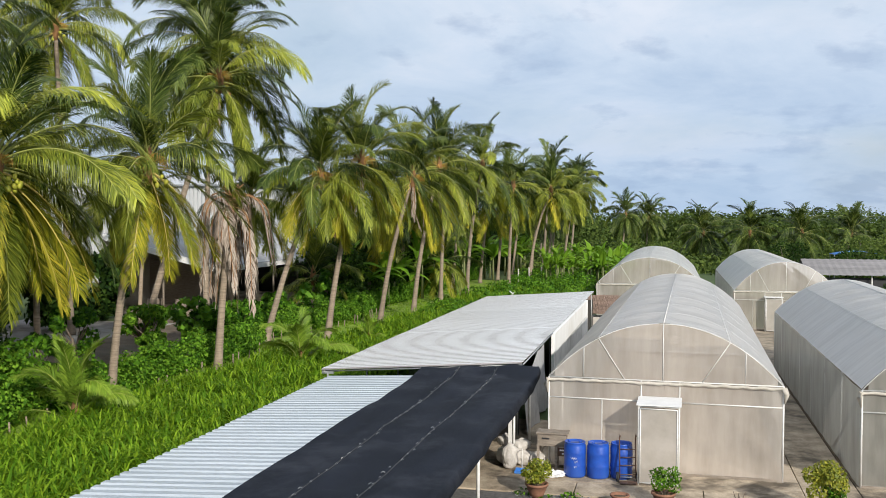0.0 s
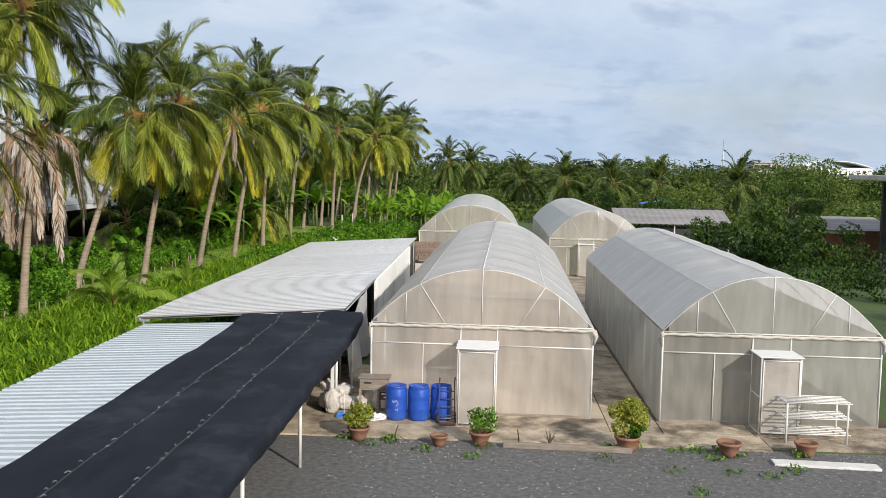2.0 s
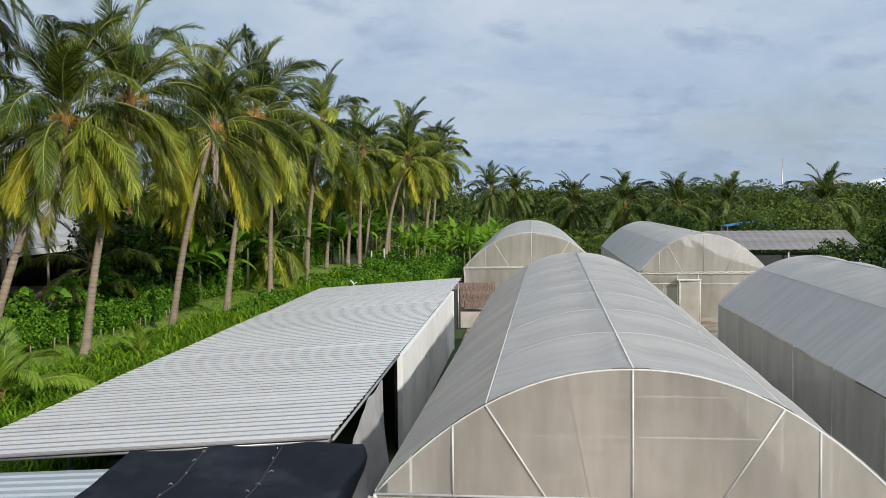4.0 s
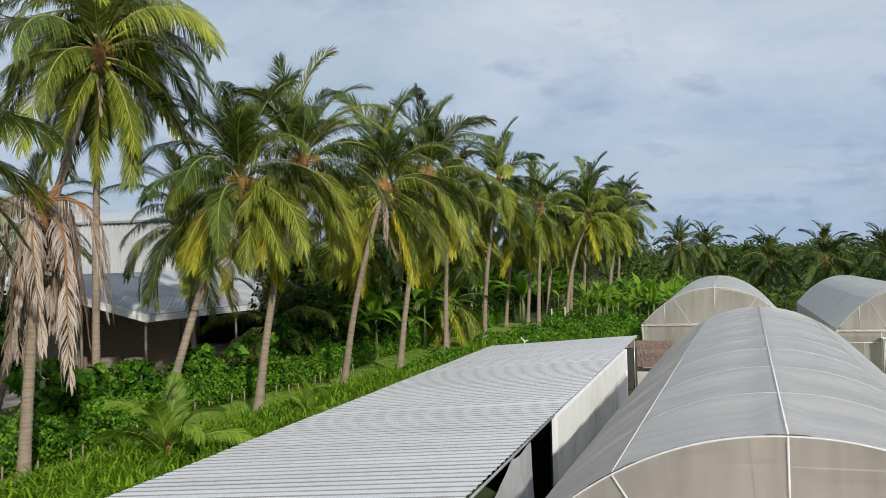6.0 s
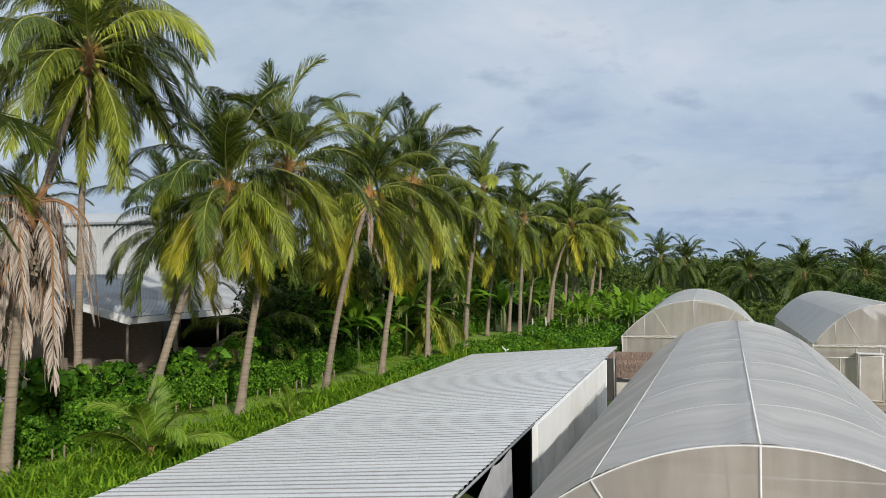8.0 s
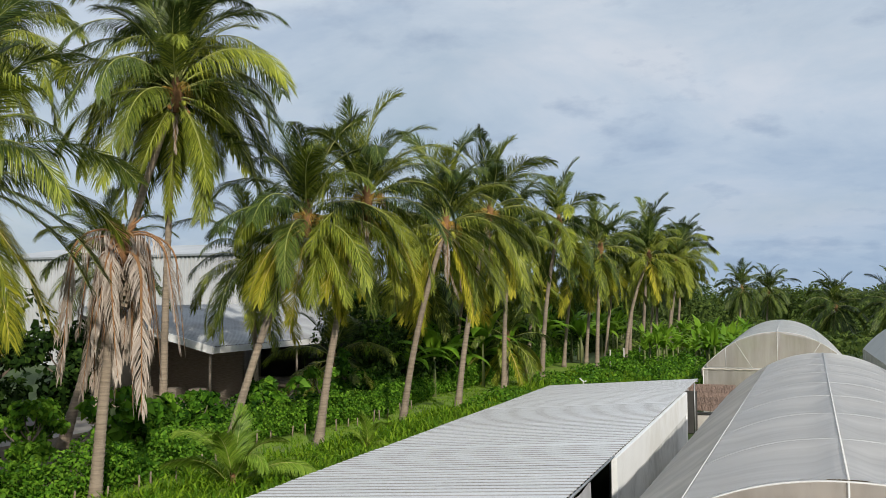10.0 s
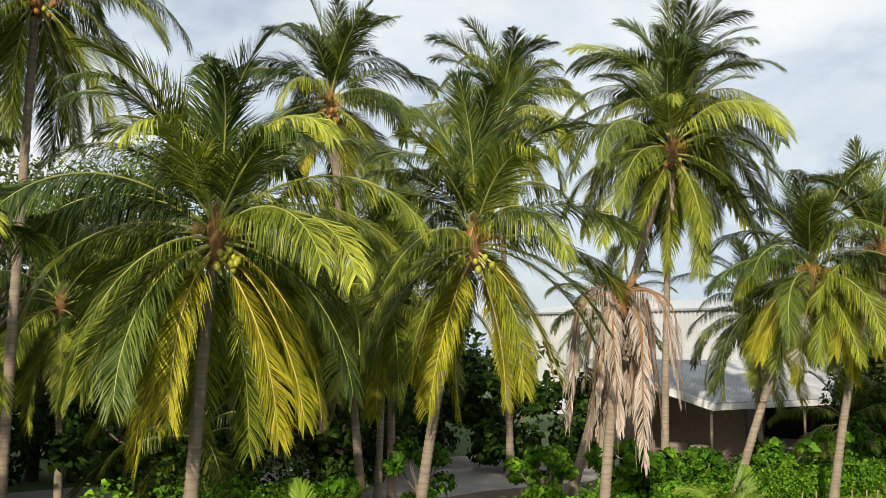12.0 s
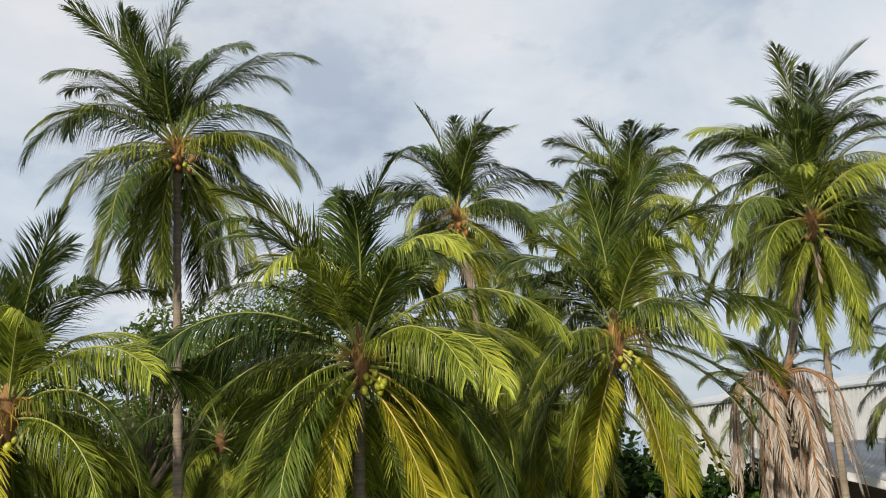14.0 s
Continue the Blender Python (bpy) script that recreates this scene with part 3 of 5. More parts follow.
# lower roof and shade net towards the near end
lean = thing("lean_to", (0, 0, 0), "low lean-to with pale ribbed roof under black net", "shed")
for k, (a, b) in enumerate(((-26, -19.0), (-19.05, -11.5), (-11.55, -4.0), (-4.05, 3.2))):
    corrugated("roof_sheet", -10.45, -5.6, a, b, 1.62 + 0.008 * (k % 2), 1.86 + 0.008 * (k % 2), 0.33, 0.055, M_ROOF_BLUE, lean, "pale blue-grey ribbed roof sheet", 0.36)
for y in (-25, -20, -15, -10, -5, 0, 3):
    for x, z in ((-10.3, 1.6), (-3.95, 1.95)):
        tube("post", [(x, y, 0), (x, y, z)], 0.04, M_PIPE, lean, sides=8)
    tube("rafter", [(-10.4, y, 1.56), (-5.6, y, 1.80), (-3.9, y, 1.93)], 0.03, M_STEEL, lean, sides=6)
# wall coloured near-black for the shade below the lean-to roof
part("back_wall", boxed((-10.2, -25.9, 0), (-4.6, -25.8, 1.5), 0.01), M_SHADOW, lean)
tube("edge_beam", [(-3.92, -26, 1.86), (-3.92, 3.3, 1.92)], 0.03, M_STEEL, lean, sides=6)


def net_height(x, y):
    u = (x + 7.4) / 3.7
    z = 1.93 + 0.20 * u + 0.0
    z -= 0.07 * math.sin(math.pi * ((u * 2.6) % 1)) * (0.4 + 0.6 * u)
    z += 0.03 * noise.noise((x * 1.3, y * 0.7, 4)) + 0.05 * noise.noise((x * 0.3, y * 0.35, 9))
    if y > 2.0:
        z += 0.16 * (y - 2.0) / 1.3
    return z


black = thing("shade_net", (0, 0, 0), "black woven shade net stretched over lean-to roof", "shade net")
xs = list(np.linspace(-7.4, -3.72, 30))
rows = []
for y in np.linspace(-26, 3.32, 140):
    row = [(x + (0.06 * noise.noise((0, y * 0.6, 1)) if x < -7.3 else 0), y, net_height(x, y)) for x in xs]
    e = row[-1][2]
    for dx, dz in ((0.06, -0.07), (0.08, -0.2), (0.02, -0.36 - 0.08 * noise.noise((2, y, 2)))):
        row.append((-3.72 + dx + 0.03 * noise.noise((1, y * 2, dz)), y, e + dz))
    rows.append(row)
sheet("net", rows, M_BLACK, black, "black woven net with drooping edge")
for x in (-6.15, -4.95):
    v, f = rings([(x + 0.02 * noise.noise((x, y, 0)), y, net_height(x, y) + 0.008) for y in np.linspace(-25.8, 3.2, 120)], 0.012, 5)
    link_mesh("seam", v, f, M_BLACKMETAL, black, "stitched seam")
    ties = []
    for y in np.arange(-25, 3.2, 0.42):
        a = Vector((x + rnd.uniform(-0.05, 0.05), y + rnd.uniform(-0.1, 0.1), 0))
        d = Vector((rnd.uniform(-0.09, 0.09), rnd.uniform(-0.05, 0.05), 0))
        b = a + d
        m = (a + b) / 2
        ties.append(rings([(a.x, a.y, net_height(a.x, a.y) + 0.01), (m.x, m.y, net_height(m.x, m.y) + 0.035), (b.x, b.y, net_height(b.x, b.y) + 0.012)], 0.006, 4))
    v, f = joined(ties)
    tagged(link_mesh("wire_lacing", v, f, M_STEEL, black, "pale wire ties along the seam"), kind="stuff")

# ---------------------------------------------------------------- palms
def frond_mesh(name, start, bend, mat, rib, seed, length=5.0, count=150, leaflet=1.25, hang=0.55, width=0.031, ragged=0.05, quick=1.25, bare=0.14, fine=True, knee=1.0):
    """A feather leaf that leaves the crown along +x at `start` degrees and arches down by `bend` degrees."""
    r = random.Random(seed)
    n = 20 if fine else 9
    pos, tan = [Vector((0, 0, 0))], []
    side = r.uniform(-0.5, 0.5)
    for i in range(n + 1):
        s = i / n
        e = radians(max(-89, start - bend * min(1.0, s / knee) ** quick))
        a = side * s * s
        d = Vector((math.cos(e) * math.cos(a), math.cos(e) * math.sin(a), math.sin(e)))
        tan.append(d)
        if i < n:
            pos.append(pos[-1] + d * length / n)
    verts, faces = rings(pos, [0.045 * (1 - 0.86 * (i / n) ** 0.7) for i in range(n + 1)], 5 if fine else 3)
    idx = [1] * len(faces)
    twist = r.uniform(-0.9, 0.9)
    for k in range(count):
        s = bare + (1 - bare) * (k + r.random() * 0.8) / count
        i = min(n - 1, int(s * n))
        q = s * n - i
        p, t = pos[i].lerp(pos[i + 1], q), tan[i].lerp(tan[min(n, i + 1)], q).normalized()
        b = Vector((math.sin(-side * s * s), math.cos(side * s * s), 0))
        up = t.cross(b)
        ct, st = math.cos(twist * s), math.sin(twist * s)
        b, up = b * ct + up * st, up * ct - b * st
        span = leaflet * (0.55 + 0.45 * math.sin(math.pi * min(1.0, max(0.0, (s - 0.02) / 0.98)) ** 0.75)) * (1.0 if s < 0.88 else 1.0 - 2.2 * (s - 0.88))
        for sd in (-1, 1):
            w = noise.noise((s * 7.0, sd * 3.1, seed * 1.7))
            if r.random() < ragged * (1.0 if w > -0.25 else 3.0):
                continue
            l = span * r.uniform(0.82, 1.12)
            a = radians((46 if start > 50 else 56) - 26 * s + 20 * w + r.uniform(-10, 10))
            d = (t * math.cos(a) + b * sd * math.sin(a) + up * (0.24 + 0.16 * w)).normalized()
            g = hang * (1.0 + 0.9 * noise.noise((s * 5.0 + 9.0, sd * 2.3, seed * 0.9))) * r.uniform(0.7, 1.3)
            flat = max(0.5, 1.0 - abs(t.z))
            d1 = (d + Vector((0, 0, -0.35 * g * flat))).normalized()
            d2 = (d + Vector((0, 0, -1.2 * g * flat))).normalized()
            d3 = (d + Vector((0, 0, -2.6 * g * flat))).normalized()
            w = d1.cross(up + b * sd * 0.5 * r.uniform(-0.6, 1.0))
            w = (w.normalized() if w.length > 0.1 else t) * width * 0.5
            m = len(verts)
            p1 = p + (d1 + d2 * 0.35).normalized() * l * 0.56
            verts += [p - w * 0.6, p + w * 0.6, p1 + w, p1 - w, p1 + (d3 + d2 * 0.4).normalized() * l * 0.48]
            faces += [(m, m + 1, m + 2, m + 3), (m + 3, m + 2, m + 4)]
            idx += [0, 0]
    me = bpy.data.meshes.new(name)
    me.from_pydata([tuple(v) for v in verts], [], faces)
    me.materials.append(mat)
    me.materials.append(rib)
    me.polygons.foreach_set("material_index", idx)
    me.update()
    return me


TONES = {"green": (M_FROND, M_RACHIS), "mid": (M_FROND_MID, M_RACHIS), "old": (M_FROND_OLD, M_RACHIS_OLD), "fresh": (M_FROND_FRESH, M_RACHIS)}
SHAPES = ((83, 58, 1.9, 0.3), (72, 82, 1.8, 0.45), (57, 98, 1.5, 0.8), (38, 104, 1.25, 1.5), (18, 92, 1.0, 1.4), (-4, 76, 0.8, 1.0), (-25, 57, 0.65, 0.9), (-50, 34, 0.65, 0.7))
FRONDS = {}
for tone, (mt, rb) in TONES.items():
    for start, bend, quick, hang in SHAPES:
        if (tone == "old" and start > 20) or (tone == "fresh" and start < 30):
            continue
        for v in range(3):
            kw = dict(hang=hang * (0.75 + 0.25 * v), quick=quick)
            a = start + v * 4 - 4, bend * (0.85 + 0.17 * v), mt, rb, len(FRONDS) * 7 + v
            FRONDS.setdefault((tone, start, True), []).append(frond_mesh("frond", *a, width=0.05 if tone == "fresh" else 0.028, **kw))
            FRONDS.setdefault((tone, start, False), []).append(frond_mesh("frond", *a, count=80, width=0.06, fine=False, **kw))
DEAD = [frond_mesh("dead_frond", a, b, M_FROND_DEAD, M_FIBRE, 300 + i, length=l, count=130, leaflet=0.7, hang=5.0, width=0.024, ragged=0.3, quick=0.8, bare=0.1, knee=k) for i, (a, b, k, l) in enumerate(((48, 132, 0.42, 4.4), (22, 108, 0.3, 4.3), (0, 86, 0.26, 3.7), (-22, 64, 0.22, 4.3)))]
STARTS = (83, 72, 57, 38, 18, -4, -25, -50)
me = bpy.data.meshes.new("coconut")
v, f = lathe([(0.02, -0.16), (0.09, -0.12), (0.125, 0.0), (0.105, 0.09), (0.05, 0.14), (0.01, 0.15)], 9)
me.from_pydata(v, [], f)
me.materials.append(M_COCONUT)
me.polygons.foreach_set("use_smooth", [True] * len(me.polygons))
me2 = me.copy()
me2.materials[0] = M_COCONUT_RIPE
COCONUT = (me, me2)
tubes = [rings([(0.05, 0, 0), (0.35, 0.0, 0.18), (0.6, 0, 0.14)], [0.03, 0.025, 0.015], 5)]
for k in range(9):
    s, y = 0.3 + 0.035 * k, (k % 3 - 1) * 0.12
    tubes.append(rings([(s, 0, 0.16), (s + 0.14, y, 0.06), (s + 0.2, y * 1.6, -0.2)], [0.012, 0.01, 0.006], 4))
v, f = joined(tubes)
STALK = bpy.data.meshes.new("flower_stalk")
STALK.from_pydata([tuple(q) for q in v], [], f)
STALK.materials.append(M_STALK)


def trunk_path(base, top, bow, n=26):
    b, t = Vector(base), Vector(top)
    side = Vector((t.x - b.x, t.y - b.y, 0))
    out = []
    for i in range(n + 1):
        s = i / n
        p = b.lerp(t, s)
        p = p - side * bow * math.sin(math.pi * s)
        out.append(p)
    return out


def palm(base, top, label, size=1.0, count=26, nuts=6, ripe=0, bow=0.25, seed=0, low=1.0, old=0.5, radius=0.15, wind=0.0, dry=0, only="", name="palm_tree", fine=True):
    r = random.Random(seed)
    count = round(count * (1.12 if fine else 0.85)) if count > 20 else count
    tree = thing(name, base, label, "palm tree", "coconut palms")
    o = Vector(base)
    pts = [p - o for p in trunk_path(base, top, bow)]
    way, rad = [], []
    steps = len(pts) * 4
    for i in range(steps + 1):
        s = i / steps * (len(pts) - 1)
        k = min(len(pts) - 2, int(s))
        way.append(pts[k].lerp(pts[k + 1], s - k))
        u = i / steps
        rad.append(radius * (1.0 - 0.35 * u + 0.55 * math.exp(-u * 16)) * (1.08 if i % 2 else 0.95) * r.uniform(0.98, 1.02))
    v, f = rings(way, rad, 9)
    link_mesh("trunk", v, f, M_TRUNK, tree, "", True)
    c = pts[-1]
    tip = 0.8 if count else 0.12
    v, f = lathe([(radius * 0.7, -0.75), (radius * 1.15, -0.35), (radius * 1.5, 0.0), (radius * 1.1, tip / 2), (0.05, tip)], 10)
    ob = link_mesh("crown_shaft", v, f, M_FIBRE, tree, "brown fibrous leaf bases", True)
    ob.location = c
    face = math.atan2(-10 - base[1], -base[0])
    for i in range(count):
        q = (i + 0.5) / count
        deg = 84 - (84 + 55 * low) * q ** 1.25 + r.uniform(-9, 9)
        st = min(STARTS, key=lambda a: abs(a - deg))
        if st >= 30:
            tone = "green" if r.random() < (0.85 if st > 60 else 0.55) else "mid"
        elif st >= -10:
            tone = "green" if r.random() < 0.22 else "mid"
        else:
            tone = "old" if r.random() < old else "mid"
        if only == "fresh":
            st = max(st, 38)
        if only or (tone, st, fine) not in FRONDS:
            tone = only or "mid"
        ob = new("frond", r.choice(FRONDS[(tone, st, fine)]))
        ob.parent = tree
        k = size * r.uniform(0.86, 1.1) * (0.95 if st > 65 else 1.04 if st > 50 else 1.02 if st > 25 else 1.0 if st > -10 else 0.92)
        az = i * 137.5 + r.uniform(-14, 14)
        off = (az - math.degrees(face) + 180) % 360 - 180
        if nuts and st < 45 and abs(off) < 30:
            az += 36 if off > 0 else -36
        ob.matrix_basis = Matrix.Translation(c + Vector((0, 0, 0.35 - 0.75 * q))) @ pose(0, 0, 0, wind * max(0.0, deg) / 80, 0, 0) @ pose(0, 0, 0, r.uniform(-10, 10), st - deg, az) @ Matrix.Diagonal((k, k, k, 1))
    for i in range(dry):
        ob = new("dead_frond", r.choice(DEAD[1:]))
        ob.parent = tree
        k = r.uniform(0.45, 0.7)
        ob.matrix_basis = Matrix.Translation(c + Vector((0, 0, -0.45))) @ pose(0, 0, 0, 0, r.uniform(0, 25), i * 97 + r.uniform(0, 40)) @ Matrix.Diagonal((k, k, k, 1))
    for i in range(nuts):
        a = face + (0.55, -0.6, 0.1)[i % 3] + r.uniform(-0.25, 0.25)
        ob = new("coconut", COCONUT[1 if i < ripe else 0])
        ob.parent = tree
        k = r.uniform(0.55, 0.78)
        d = radius + 0.4 + r.uniform(0, 0.22)
        ob.matrix_basis = Matrix.Translation(c + Vector((math.cos(a) * d, math.sin(a) * d, -0.35 - r.uniform(0, 0.5)))) @ pose(0, 0, 0, r.uniform(-25, 25), r.uniform(-25, 25), 0) @ Matrix.Diagonal((k, k, k, 1))
    if nuts:
        for i in range(9):
            ob = new("flower_stalk", STALK)
            ob.parent = tree
            k = r.uniform(0.7, 1.2)
            ob.matrix_basis = Matrix.Translation(c + Vector((0, 0, 0.05))) @ pose(0, 0, 0, 0, r.uniform(-25, 25), i * 137.5) @ Matrix.Diagonal((k, k, k, 1))
    return tree


def dead_palm(base, top, label, seed=0):
    r = random.Random(seed)
    tree = palm(base, top, label, count=0, nuts=0, seed=seed, radius=0.175, bow=0.1)
    c = Vector(top) - Vector(base)
    for i in range(34):
        a, h = i * 137.5, 0.05 - 0.055 * i
        d = Vector((math.cos(radians(a)), math.sin(radians(a)), 0))
        rim = 0.13 - 0.0008 * i
        v, f = rings([d * rim + Vector((0, 0, h - 0.16)), d * (rim + 0.05) + Vector((0, 0, h)), d * (rim + 0.10 + 0.08 * r.random()) + Vector((0, 0, h + r.uniform(0.08, 0.2)))], [0.06, 0.055, 0.02], 5)
        link_mesh("leaf_stub", v, f, M_FIBRE if i < 12 else M_TRUNK, tree).location = c
    face = math.degrees(math.atan2(-10 - base[1], -base[0]))
    for i in range(9):
        a, h = i * 40 + r.uniform(-12, 12), r.uniform(0.35, 0.7)
        d = Vector((math.cos(radians(a)), math.sin(radians(a)), 0))
        v, f = rings([d * 0.1, d * 0.22 + Vector((0, 0, h * 0.6)), d * (0.3 + 0.3 * r.random()) + Vector((0, 0, h))], [0.06, 0.045, 0.02], 6)
        link_mesh("leaf_stub", v, f, M_FIBRE, tree).location = c
    for i in range(44):
        az = i * 137.5
        if abs((az - face + 180) % 360 - 180) < 24:
            continue
        ob = new("dead_frond", DEAD[0] if i % 7 == 0 else r.choice(DEAD[1:]))
        ob.parent = tree
        k = r.uniform(0.82, 1.15)
        ob.matrix_basis = Matrix.Translation(c + Vector((0, 0, 0.3 - 0.8 * r.random()))) @ pose(0, 0, 0, r.uniform(-7, 7), r.uniform(-3, 5), az) @ Matrix.Diagonal((k, k * 1.2, k * r.uniform(0.85, 1.1), 1))
    return tree


LAB = "tall coconut palm with arching green and yellowing fronds"
palm((-20.4, -0.3, 0), (-20.2, 0.0, 8.35), "broad coconut palm heavy with green coconuts beside grass path", 1.04, 46, 16, 0, 0.2, 11, 1.05, 0.62, 0.18)
palm((-19.9, 5.7, 0), (-18.95, 6.8, 8.7), "coconut palm with drooping yellow fronds beside grass path", 0.86, 42, 8, 0, 0.15, 12, 1.1, 0.5, 0.16)
dead_palm((-18.4, 11.3, 0), (-17.95, 11.8, 7.5), "dying coconut palm with hanging dry brown fronds", 13)
palm((-27.0, 19.7, 0), (-23.75, 22.3, 14.2), "very tall leaning coconut palm with full crown", 1.08, 36, 4, 2, 0.02, 14, 1.15, 0.12, 0.19, dry=2)
palm((-25.5, 24.0, 0), (-25.1, 24.3, 16.4), "very tall straight coconut palm beside a leaning one", 1.16, 46, 6, 4, 0.2, 43, 1.1, 0.15, 0.17, dry=3)
palm((-32.9, 22.2, 0), (-33.4, 21.7, 17.3), "very tall coconut palm behind the hedge", 1.0, 46, 3, 0, 0.0, 15, 1.0, 0.3, 0.17)
palm((-29.2, 10.9, 0), (-30.1, 9.6, 15.1), "tall coconut palm with brown withered lower fronds", 0.88, 44, 8, 8, 0.0, 16, 1.0, 0.35, 0.16, dry=4)
palm((-20.75, 21.5, 0), (-18.3, 23.3, 9.0), "leaning coconut palm with yellow lower fronds", 0.93, 36, 5, 0, 0.06, 17, 1.0, 0.85, 0.17, dry=2)
palm((-18.2, 24.1, 0), (-16.5, 25.0, 9.75), "coconut palm with orange dry lower fronds", 0.93, 36, 5, 3, 0.12, 18, 1.0, 0.9, 0.17, dry=2)
palm((-17.0, 29.9, 0), (-15.1, 30.6, 9.1), LAB, 0.93, 36, 4, 0, 0.12, 19, 1.05, 0.8, 0.16, dry=4)
palm((-16.8, 37.0, 0), (-15.1, 37.5, 10.2), LAB, 0.93, 36, 4, 0, 0.12, 20, 1.0, 0.6, 0.16, dry=2)
palm((-17.3, 47.3, 0), (-16.9, 47.4, 9.4), LAB, 0.86, 32, 0, 0, 0.2, 21, 1.0, 0.6, 0.16, fine=False)
palm((-17.1, 56.3, 0), (-15.8, 56.6, 11.2), LAB, 0.86, 32, 0, 0, 0.2, 22, 1.0, 0.5, 0.17, fine=False)
palm((-15.0, 65.9, 0), (-14.6, 66.0, 9.8), LAB, 0.86, 30, 0, 0, 0.1, 23, 1.0, 0.6, 0.17, fine=False)
palm((-14.6, 77.5, 0), (-12.4, 78.1, 9.6), LAB, 0.86, 30, 0, 0, 0.2, 24, 1.0, 0.5, 0.17, fine=False)
palm((-14.0, 84.2, 0), (-13.2, 84.3, 11.6), LAB, 0.86, 30, 0, 0, 0.1, 25, 1.0, 0.4, 0.17, fine=False)
palm((-13.0, 97.0, 0), (-11.5, 97.0, 10.8), LAB, 0.86, 26, 0, 0, 0.1, 26, 1.0, 0.4, 0.17, fine=False)
palm((-26.5, 33.4, 0), (-26.9, 33.2, 7.9), "dark coconut palm in shade near the farm building", 0.95, 32, 0, 0, 0.1, 27, 0.9, 0.1, 0.14)
palm((-29.3, -1.6, 0), (-29.2, -1.5, 16.2), "tall windswept coconut palm with orange coconuts and bare trunk", 1.02, 42, 12, 10, 0.1, 28, 1.15, 0.05, 0.17, wind=14)
palm((-22.5, -7.4, 0), (-22.3, -7.2, 7.5), "broad coconut palm with green coconuts", 0.86, 42, 8, 0, 0.1, 29, 1.05, 0.5, 0.17)
palm((-31.5, 27.0, 0), (-31.2, 27.4, 7.6), "dark coconut palm in shade near the farm building", 0.8, 22, 0, 0, 0.1, 36, 0.9, 0.1, 0.14)
palm((-29.5, 5.5, 0), (-29.3, 5.7, 8.3), "shaded coconut palm with yellow hanging fronds", 0.85, 30, 0, 0, 0.1, 38, 1.1, 0.5, 0.15)
palm((-33.5, 1.5, 0), (-33.4, 1.2, 7.2), "shaded coconut palm behind the front row", 0.85, 26, 0, 0, 0.1, 39, 1.0, 0.2, 0.15)
palm((-34.5, -8.5, 0), (-34.4, -8.2, 8.0), "shaded coconut palm behind the front row", 0.9, 26, 0, 0, 0.1, 40, 1.0, 0.3, 0.15)
palm((-36.5, 14.0, 0), (-36.3, 14.2, 9.0), "shaded coconut palm behind the front row", 0.9, 28, 0, 0, 0.1, 41, 1.0, 0.3, 0.15)
palm((-27.5, -9.0, 0), (-27.3, -9.2, 9.5), "shaded coconut palm behind the front row", 0.9, 28, 0, 0, 0.1, 42, 1.0, 0.3, 0.15)
palm((-25.8, 9.6, 0), (-25.9, 9.4, 7.6), "shaded coconut palm behind the front row", 0.9, 30, 0, 0, 0.1, 45, 1.05, 0.4, 0.15)
palm((-30.8, 12.8, 0), (-30.6, 12.9, 9.4), "shaded coconut palm behind the front row", 0.9, 30, 0, 0, 0.1, 46, 1.0, 0.3, 0.15)
palm((-26.0, 44.0, 0), (-25.0, 44.5, 5.0), "low coconut palm among banana plants", 0.85, 22, 0, 0, 0.1, 30, 0.8, 0.5, 0.15, fine=False)
palm((-18.5, 52.0, 0), (-18.4, 52.0, 3.0), "short coconut palm with yellow fronds", 0.8, 22, 0, 0, 0.0, 31, 0.9, 0.9, 0.15, fine=False)
palm((-24.0, 37.0, 0), (-24.0, 37.0, 2.6), "short dark coconut palm behind hedge", 0.8, 20, 0, 0, 0.0, 32, 0.8, 0.2, 0.15)
palm((-26.0, 2.5, 0), (-25.8, 2.6, 3.4), "short dark coconut palm behind hedge", 0.8, 20, 0, 0, 0.0, 37, 0.8, 0.2, 0.15)
YOUNG = "young stemless coconut palm sprouting from tall grass"
palm((-15.75, 14.0, 0), (-15.75, 14.0, 0.45), YOUNG, 0.5, 12, 0, 0, 0.0, 33, -0.7, 0.3, 0.07, only="fresh")
palm((-18.6, 1.6, 0), (-18.6, 1.6, 0.3), YOUNG, 0.55, 14, 0, 0, 0.0, 34, -0.6, 0.6, 0.08, only="fresh")
palm((-15.1, 22.0, 0), (-15.1, 22.0, 0.2), YOUNG, 0.3, 9, 0, 0, 0.0, 35, -0.5, 0.3, 0.08, only="fresh")
BACK = "coconut palm crowded into the back of the row"
for i, (x, y, h, o) in enumerate(((-22.0, 43.0, 7.2, 0.5), (-21.5, 50.0, 8.6, 0.5), (-20.8, 58.0, 7.4, 0.6), (-19.8, 62.5, 9.2, 0.5), (-18.6, 70.0, 8.3, 0.5), (-17.5, 74.0, 9.8, 0.4), (-17.0, 81.0, 8.4, 0.4), (-16.0, 89.0, 10.2, 0.3), (-14.5, 93.0, 8.6, 0.3), (-12.2, 90.0, 9.4, 0.3), (-12.8, 104.0, 10.4, 0.3))):
    palm((x, y, 0), (x + 0.9, y + 0.4, h), BACK, 0.88, 34, 0, 0, 0.12, 80 + i, 1.05, o, 0.16, fine=False)
